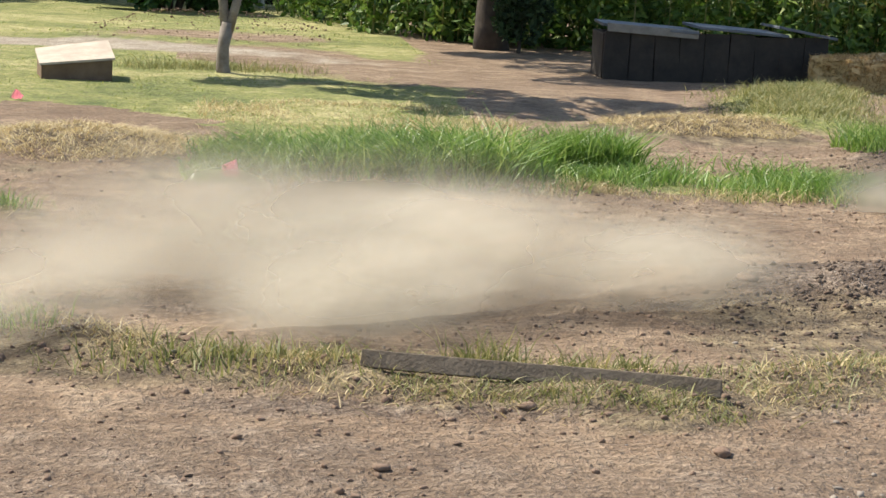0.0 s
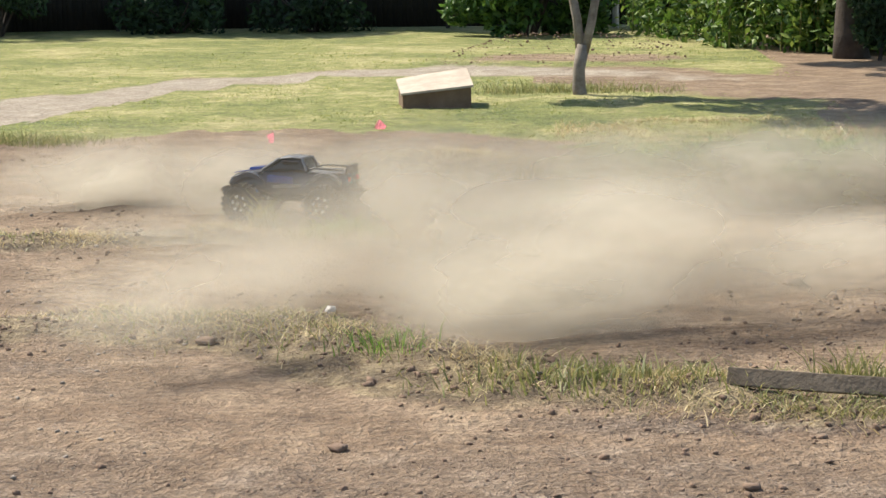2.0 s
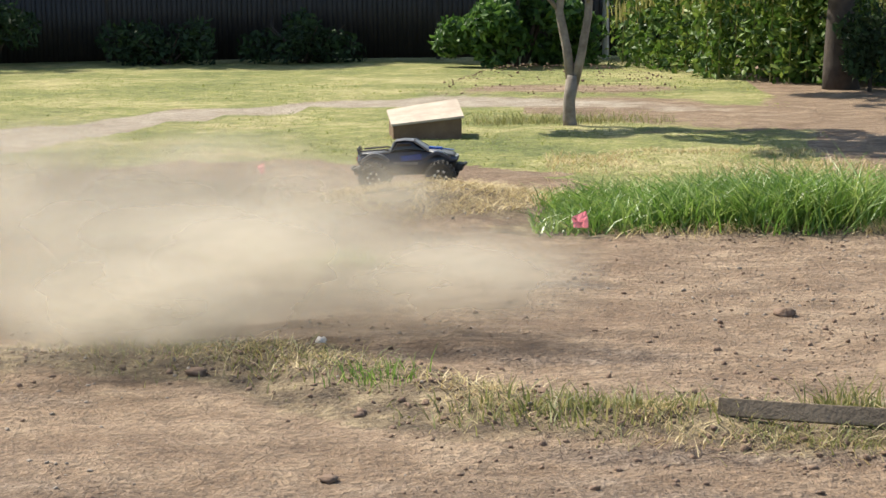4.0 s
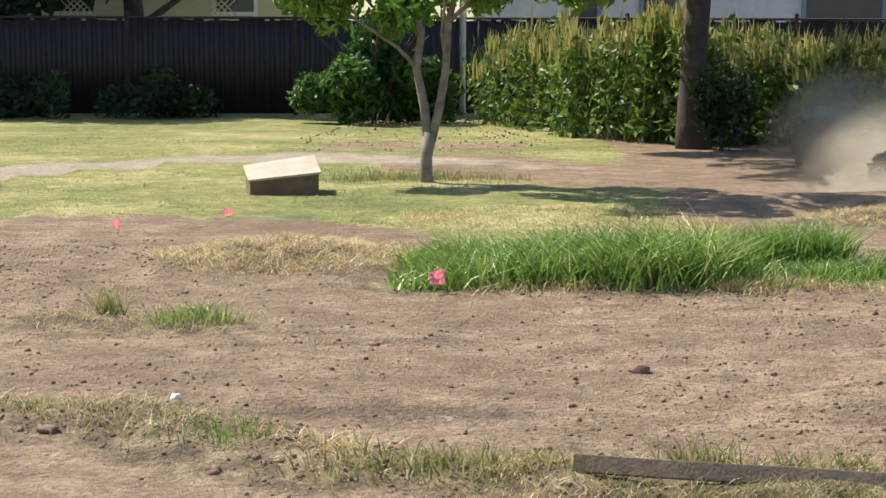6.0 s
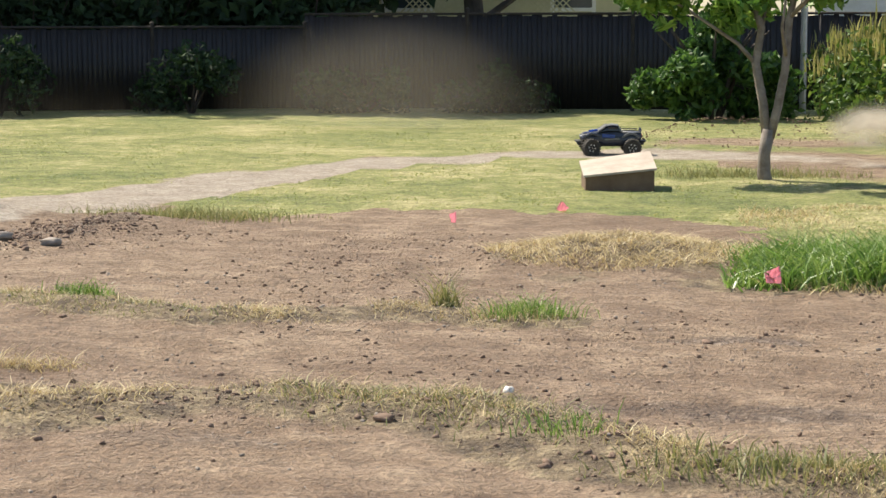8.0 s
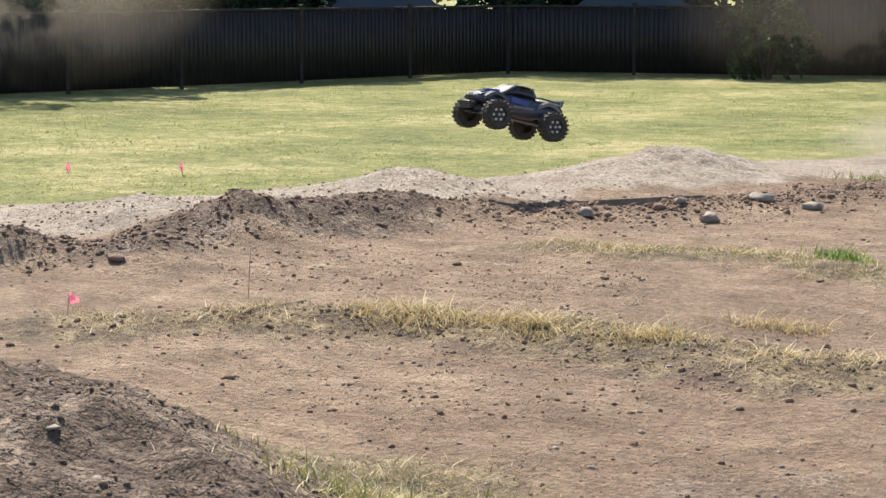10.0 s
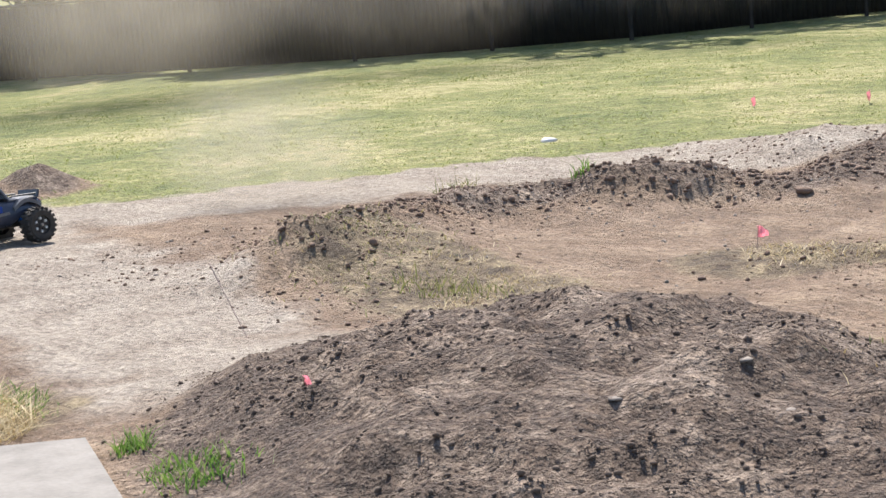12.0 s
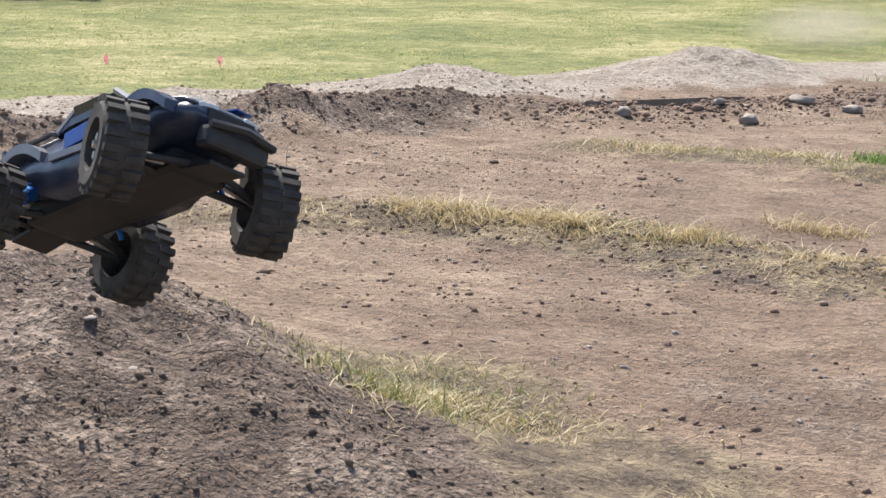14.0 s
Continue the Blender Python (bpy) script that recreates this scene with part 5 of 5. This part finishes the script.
def dust(wide, tall, density, rows, label="drifting tan dust cloud above the dirt track", layers=2):
    """A puff of dust: bulging thin veils one behind the other. rows: seconds, x, y, z of its middle."""
    cloud = new("dust_cloud")
    cloud.empty_display_size = 0.1
    for k in range(layers):
        vs = [(i / 4 - 1, (k - 0.5) * 0.5 + 0.35 * ((i / 4 - 1) ** 2 + (j / 4 - 1) ** 2) * (1 if k else -1) + 0.1 * math.sin(3 * (i / 4 - 1) + k), j / 4 - 1) for j in range(9) for i in range(9)]
        fs = [(j * 9 + i, j * 9 + i + 1, j * 9 + i + 10, j * 9 + i + 9) for j in range(8) for i in range(8)]
        ob = from_arrays("veil", vs, fs, DUST, cloud, smooth=True)
        ob.data.attributes.new("veil", "FLOAT", "POINT").data.foreach_set("value", np.full(len(vs), density, dtype=np.float32))
    cloud.scale = (wide / 2, wide / 5, tall / 2)
    ob = cloud
    x, y = rows[len(rows) // 2][1:3]
    CLOUDS.append((ob, rows, -math.degrees(math.atan2(x, y)) + rng.uniform(-12, 12)))
    tagged(ob, label, "dust", "dust clouds")


def dust_clouds():
    # the cloud that hangs over the near track at the start and drifts to the west, then settles
    for x, y, wide, tall, dens in ((0.75, 7.7, 2.2, 0.95, 1.1), (-0.1, 8.2, 1.9, 0.9, 0.8), (1.75, 7.8, 1.7, 0.62, 0.9), (0.55, 7.0, 1.3, 0.6, 0.9), (-0.7, 6.9, 1.5, 0.6, 0.6), (0.3, 8.6, 2.6, 0.7, 0.5)):
        dust(wide, tall, dens, [(0, x, y, 0.22), (1.5, x - 0.55, y, 0.28), (3, x - 1.3, y + 0.2, 0.30), (4.3, x - 2.7, y + 0.5, 0.22), (6.2, x - 4.2, y + 0.9, -0.7), (14, x - 3.4, y + 0.8, -0.9)])
    for x, y in ((3.9, 11.0), (4.7, 10.1), (5.2, 9.8), (5.0, 10.7)):
        dust(1.8, 0.8, 1.5, [(0, x + 0.6, y, 0.05), (0.5, x, y, 0.22), (1.5, x - 0.4, y, 0.22), (2.6, x - 0.8, y, 0.05), (4.0, x - 1.2, y, -0.7), (14, x - 1.2, y, -0.9)], "bright dust billowing behind the speeding truck")
    dust(1.1, 0.6, 1.0, [(0, 4.7, 10.1, 0.1), (0.5, 4.15, 10.0, 0.2), (1.0, 3.68, 10.1, 0.2), (2.0, 3.2, 10.2, 0.15), (3.0, 2.9, 10.2, -0.6), (14, 2.9, 10.2, -0.8)], "dust sprayed up by the truck's rear wheels")
    # thrown up behind the truck along the front straight
    for k in range(9):
        x = 4.6 - 1.05 * k
        t0 = 0.05 + 0.30 * k if k < 4 else 1.15 + 0.18 * (k - 4)
        y = (10.25 if k < 1 else 11.0) + (0.25 * (k - 6) if k > 6 else 0)
        dust(1.7, 0.75, 1.5 if k < 4 else 1.0, [(0, x, y, -0.5 if k else 0.2), (max(t0, 0.04), x, y, -0.42 if k else 0.2), (t0 + 0.35, x - 0.1, y, 0.16), (t0 + 1.5, x - 0.4, y, 0.24), *(((3.4, x - 0.9, y + 0.1, 0.02), (4.3, x - 1.2, y + 0.2, -0.7)) if k < 5 else ((5.2, x - 1.5, y + 0.2, 0.1),)), (6.4, x - 2.1, y + 0.3, -0.8), (14, x - 2.1, y + 0.3, -0.9)],
             "dust thrown up behind the speeding truck")
    # where it turns on the west side
    for x, y, t0 in ((-2.0, 9.9, 1.75), (-3.2, 10.5, 1.9), (-4.3, 12.0, 2.35), (-4.6, 12.9, 2.7), (-4.9, 13.6, 2.9), (-3.9, 14.1, 3.3), (-2.6, 13.9, 3.6)):
        dust(1.8, 0.65, 0.5, [(0, x, y, -0.6), (t0, x, y, -0.5), (t0 + 0.4, x, y, 0.2), (4.4, x - 0.4, y, 0.25), (6.0, x - 1.4, y, -0.7), (14, x - 1.4, y, -0.9)], "dust thrown up behind the turning truck")
    # far side
    for x, y, wide, tall, t0 in ((3.7, 18.5, 1.7, 0.8, 5.9), (4.3, 18.2, 2.0, 1.0, 5.8), (4.0, 19.3, 1.6, 1.2, 5.9), (4.8, 18.9, 2.2, 1.4, 5.7), (3.3, 19.6, 1.2, 0.7, 6.2), (2.6, 20.1, 1.1, 0.6, 6.55), (4.7, 20.2, 2.4, 1.9, 5.6), (1.7, 21.1, 1.2, 0.6, 6.9)):
        dust(wide, tall, 1.3, [(0, x, y, -1.2), (t0, x, y, -0.9), (t0 + 0.3, x, y, 0.25), (7.4, x - 0.1, y, 0.42), (9.0, x - 1.0, y + 0.5, 0.3), (10.5, x - 1.5, y + 1, -1.4), (14, x - 1.5, y + 1, -1.4)], "tall dust plume behind the truck")
    for x, y, wide, tall, t0, dens in ((-1.5, 23.0, 3.2, 1.8, 8.0, 0.5), (-3.6, 22.4, 3.2, 1.6, 8.4, 0.45), (-4.7, 18.7, 2.2, 0.6, 8.9, 0.6), (-5.6, 16.9, 1.8, 0.6, 9.3, 0.5), (-5.5, 27.5, 5.0, 3.0, 7.6, 0.16), (-11, 29, 5, 3.0, 7.8, 0.07)):
        dust(wide, tall, dens, [(0, x, y, -2.2), (t0, x, y, -tall * 0.5), (t0 + 0.6, x, y, tall * 0.3), (10.5, x - 0.5, y, tall * 0.42), (14, x - 1.5, y + 0.5, tall * 0.4)], "thin dust hanging over the far lawn")
    for x, y, wide, tall, dens in ((-18.5, 19.5, 5, 3.6, 0.28), (-20.5, 15.8, 6, 4.4, 0.42), (-21.5, 12.3, 6, 4.8, 0.65)):
        dust(wide, tall, dens, [(0, x + 3, y + 3, -3), (8.2, x + 2, y + 2, -3), (9.3, x + 0.5, y, 2.0), (14, x - 0.5, y - 0.5, 2.1)], "thin tall dust haze drifting over the lawn")
    for x, y, t0, dens in ((-8.0, 11.4, 10.0, 0.35), (-8.7, 10.0, 10.3, 0.5), (-9.4, 8.9, 10.7, 0.4), (-10.8, 6.6, 11.4, 0.4)):
        dust(1.7, 1.2, dens, [(0, x, y, -1.1), (t0, x, y, -0.75), (t0 + 0.35, x, y, 0.25), (t0 + 0.9, x - 0.2, y + 0.3, 0.4), (t0 + 1.5, x - 0.5, y + 0.6, -1.1), (14, x - 0.5, y + 0.6, -0.9)], "dust kicked up where the truck lands")
    for x, y, t0 in ((-8.4, 3.8, 13.0), (-7.2, 3.7, 13.25), (-6.4, 3.7, 13.4)):
        dust(1.0, 0.55, 1.4, [(0, x, y, -0.7), (t0, x, y, -0.4), (t0 + 0.2, x, y, 0.16), (14, x - 0.1, y + 0.1, 0.22)], "pale dust spraying up behind the accelerating truck")


dust_clouds()


# ---- what moves ----
# seconds, x, y, height of the wheels, heading, nose up, left side up
DRIVE = [
    (0.0, 4.55, 10.7, 0, 180, 0, 0), (0.3, 4.06, 10.64, 0, 180, 0, 0), (0.6, 3.60, 10.35, 0, 182, 0, 0), (0.8, 3.41, 10.50, 0, 180, 0, 0), (1.0, 3.18, 10.66, 0, 180, 0, 0), (1.2, 2.46, 10.9, 0, 180, 0, 0),
    (1.5, 1.28, 10.5, 0, 182, 0, 0), (1.8, -0.41, 10.55, 0, 178, 0, 0), (2.1, -2.21, 10.94, 0, 165, 0, 2), (2.4, -3.56, 11.6, 0, 148, 0, 3), (2.7, -4.33, 12.5, 0, 112, 0, 3),
    (3.0, -4.62, 13.5, 0, 60, 0, 3), (3.3, -3.9, 14.0, 0, 10, 0, 2), (3.6, -2.95, 13.95, 0, -4, 1, 0), (4.0, -1.15, 13.65, 0.0, 0, 2, 0), (4.2, -0.23, 13.7, 0.02, 6, 0, 0),
    (4.6, 2.1, 14.4, 0.02, 8, 0, 0), (5.0, 4.6, 15.0, 0.02, 22, 0, -2), (5.3, 6.0, 16.0, 0.02, 65, 0, -3), (5.6, 6.2, 17.2, 0.02, 110, 0, -3), (5.9, 5.3, 18.4, 0, 145, 0, -2), (6.3, 3.30, 18.95, 0.02, 156, 2, 0),
    (6.5, 2.86, 19.1, 0.02, 152, 6, 0), (6.7, 2.40, 19.7, 0, 146, 2, 0), (6.9, 1.94, 20.4, 0, 138, 0, 0), (7.2, 1.15, 21.7, 0, 138, 0, 0), (7.6, -0.2, 22.5, 0, 165, 0, -2), (8.0, -1.8, 22.5, 0, 190, 0, -3),
    (8.4, -3.2, 21.3, 0, 226, 0, -3), (8.8, -4.2, 19.2, 0, 242, 0, 0), (9.1, -4.8, 17.7, 0, 243, 0, 0), (9.3, -5.1, 16.7, 0, 240, 0, 0), (9.5, -5.5, 15.25, 0, 236, 2, 0), (9.6, -6.0, 14.7, 0.16, 236, 12, 0), (9.7, -6.30, 14.05, 0.29, 236, 20, 0), (9.85, -6.68, 13.0, 0.48, 237, 12, 0),
    (10.0, -7.02, 11.96, 0.52, 240, 13, 2), (10.2, -7.72, 11.2, 0.24, 242, 6, 0), (10.3, -8.05, 10.8, 0.06, 243, 2, 0), (10.4, -8.40, 10.4, 0.02, 244, 10, 0), (10.5, -8.84, 9.9, 0.18, 245, 28, 0), (10.6, -9.20, 9.5, 0.24, 246, 26, 0), (10.8, -9.78, 8.7, 0.13, 246, 24, 0), (11.0, -9.80, 7.55, 0.01, 250, -9, 0),
    (11.3, -10.24, 6.4, 0, 252, 0, 0), (11.5, -10.52, 5.66, 0, 261, 0, 0), (11.7, -10.76, 5.35, 0, 266, 0, 2), (12.1, -10.95, 4.5, 0, 288, 0, 3), (12.5, -10.5, 4.05, 0, 322, 0, 3), (12.8, -9.75, 3.9, 0, 344, 0, 0), (13.0, -8.62, 3.68, 0, 348, 1, 0),
    (13.15, -7.7, 3.64, 0, 349, 2, 0), (13.4, -6.35, 3.56, 0, 349, 5, 0), (13.5, -6.0, 3.58, -0.07, 345, 8, -2), (13.6, -5.42, 3.58, 0.28, 349, 17, -5), (13.7, -4.75, 3.5, 0.50, 351, 22, -9), (13.85, -3.9, 3.3, 0.68, 352, 24, -18), (14.0, -2.92, 3.10, 0.775, 355, 21, -26),
]


def steer(t):
    """Turn of the front wheels to the left, in degrees."""
    return float(np.interp(t, [0, 1.9, 2.2, 3.2, 3.5, 4.6, 5.0, 5.7, 6.0, 7.6, 8.0, 8.6, 8.9, 11.6, 11.9, 12.7, 13.0, 13.5, 13.7, 14.0],
                           [0, 0, -22, -22, 0, 0, 20, 20, 0, 12, 20, 15, 0, 0, 22, 22, 0, 0, -22, -22]))


def motions():
    walk(TRUCK, [(t, pose(x, y, float(height(x, y)) * (1 if z < 0.1 else 0) + z, side_up, -nose, heading)) for t, x, y, z, heading, nose, side_up in DRIVE])
    for w, x, s in WHEELS:
        walk(w, [(k * 0.1, pose(x, s * 0.215, 0.102, 0, 0, steer(k * 0.1) if x > 0 else 0) @ pose(0, 0, 0, 0, 76 * k, 0)) for k in range(141)])
    for ob, rows, turn in CLOUDS:
        walk(ob, [(t, pose(x, y, z, 0, 0, turn) @ pose(0, 0, 0, 11, 0, 0)) for t, x, y, z in rows])


motions()
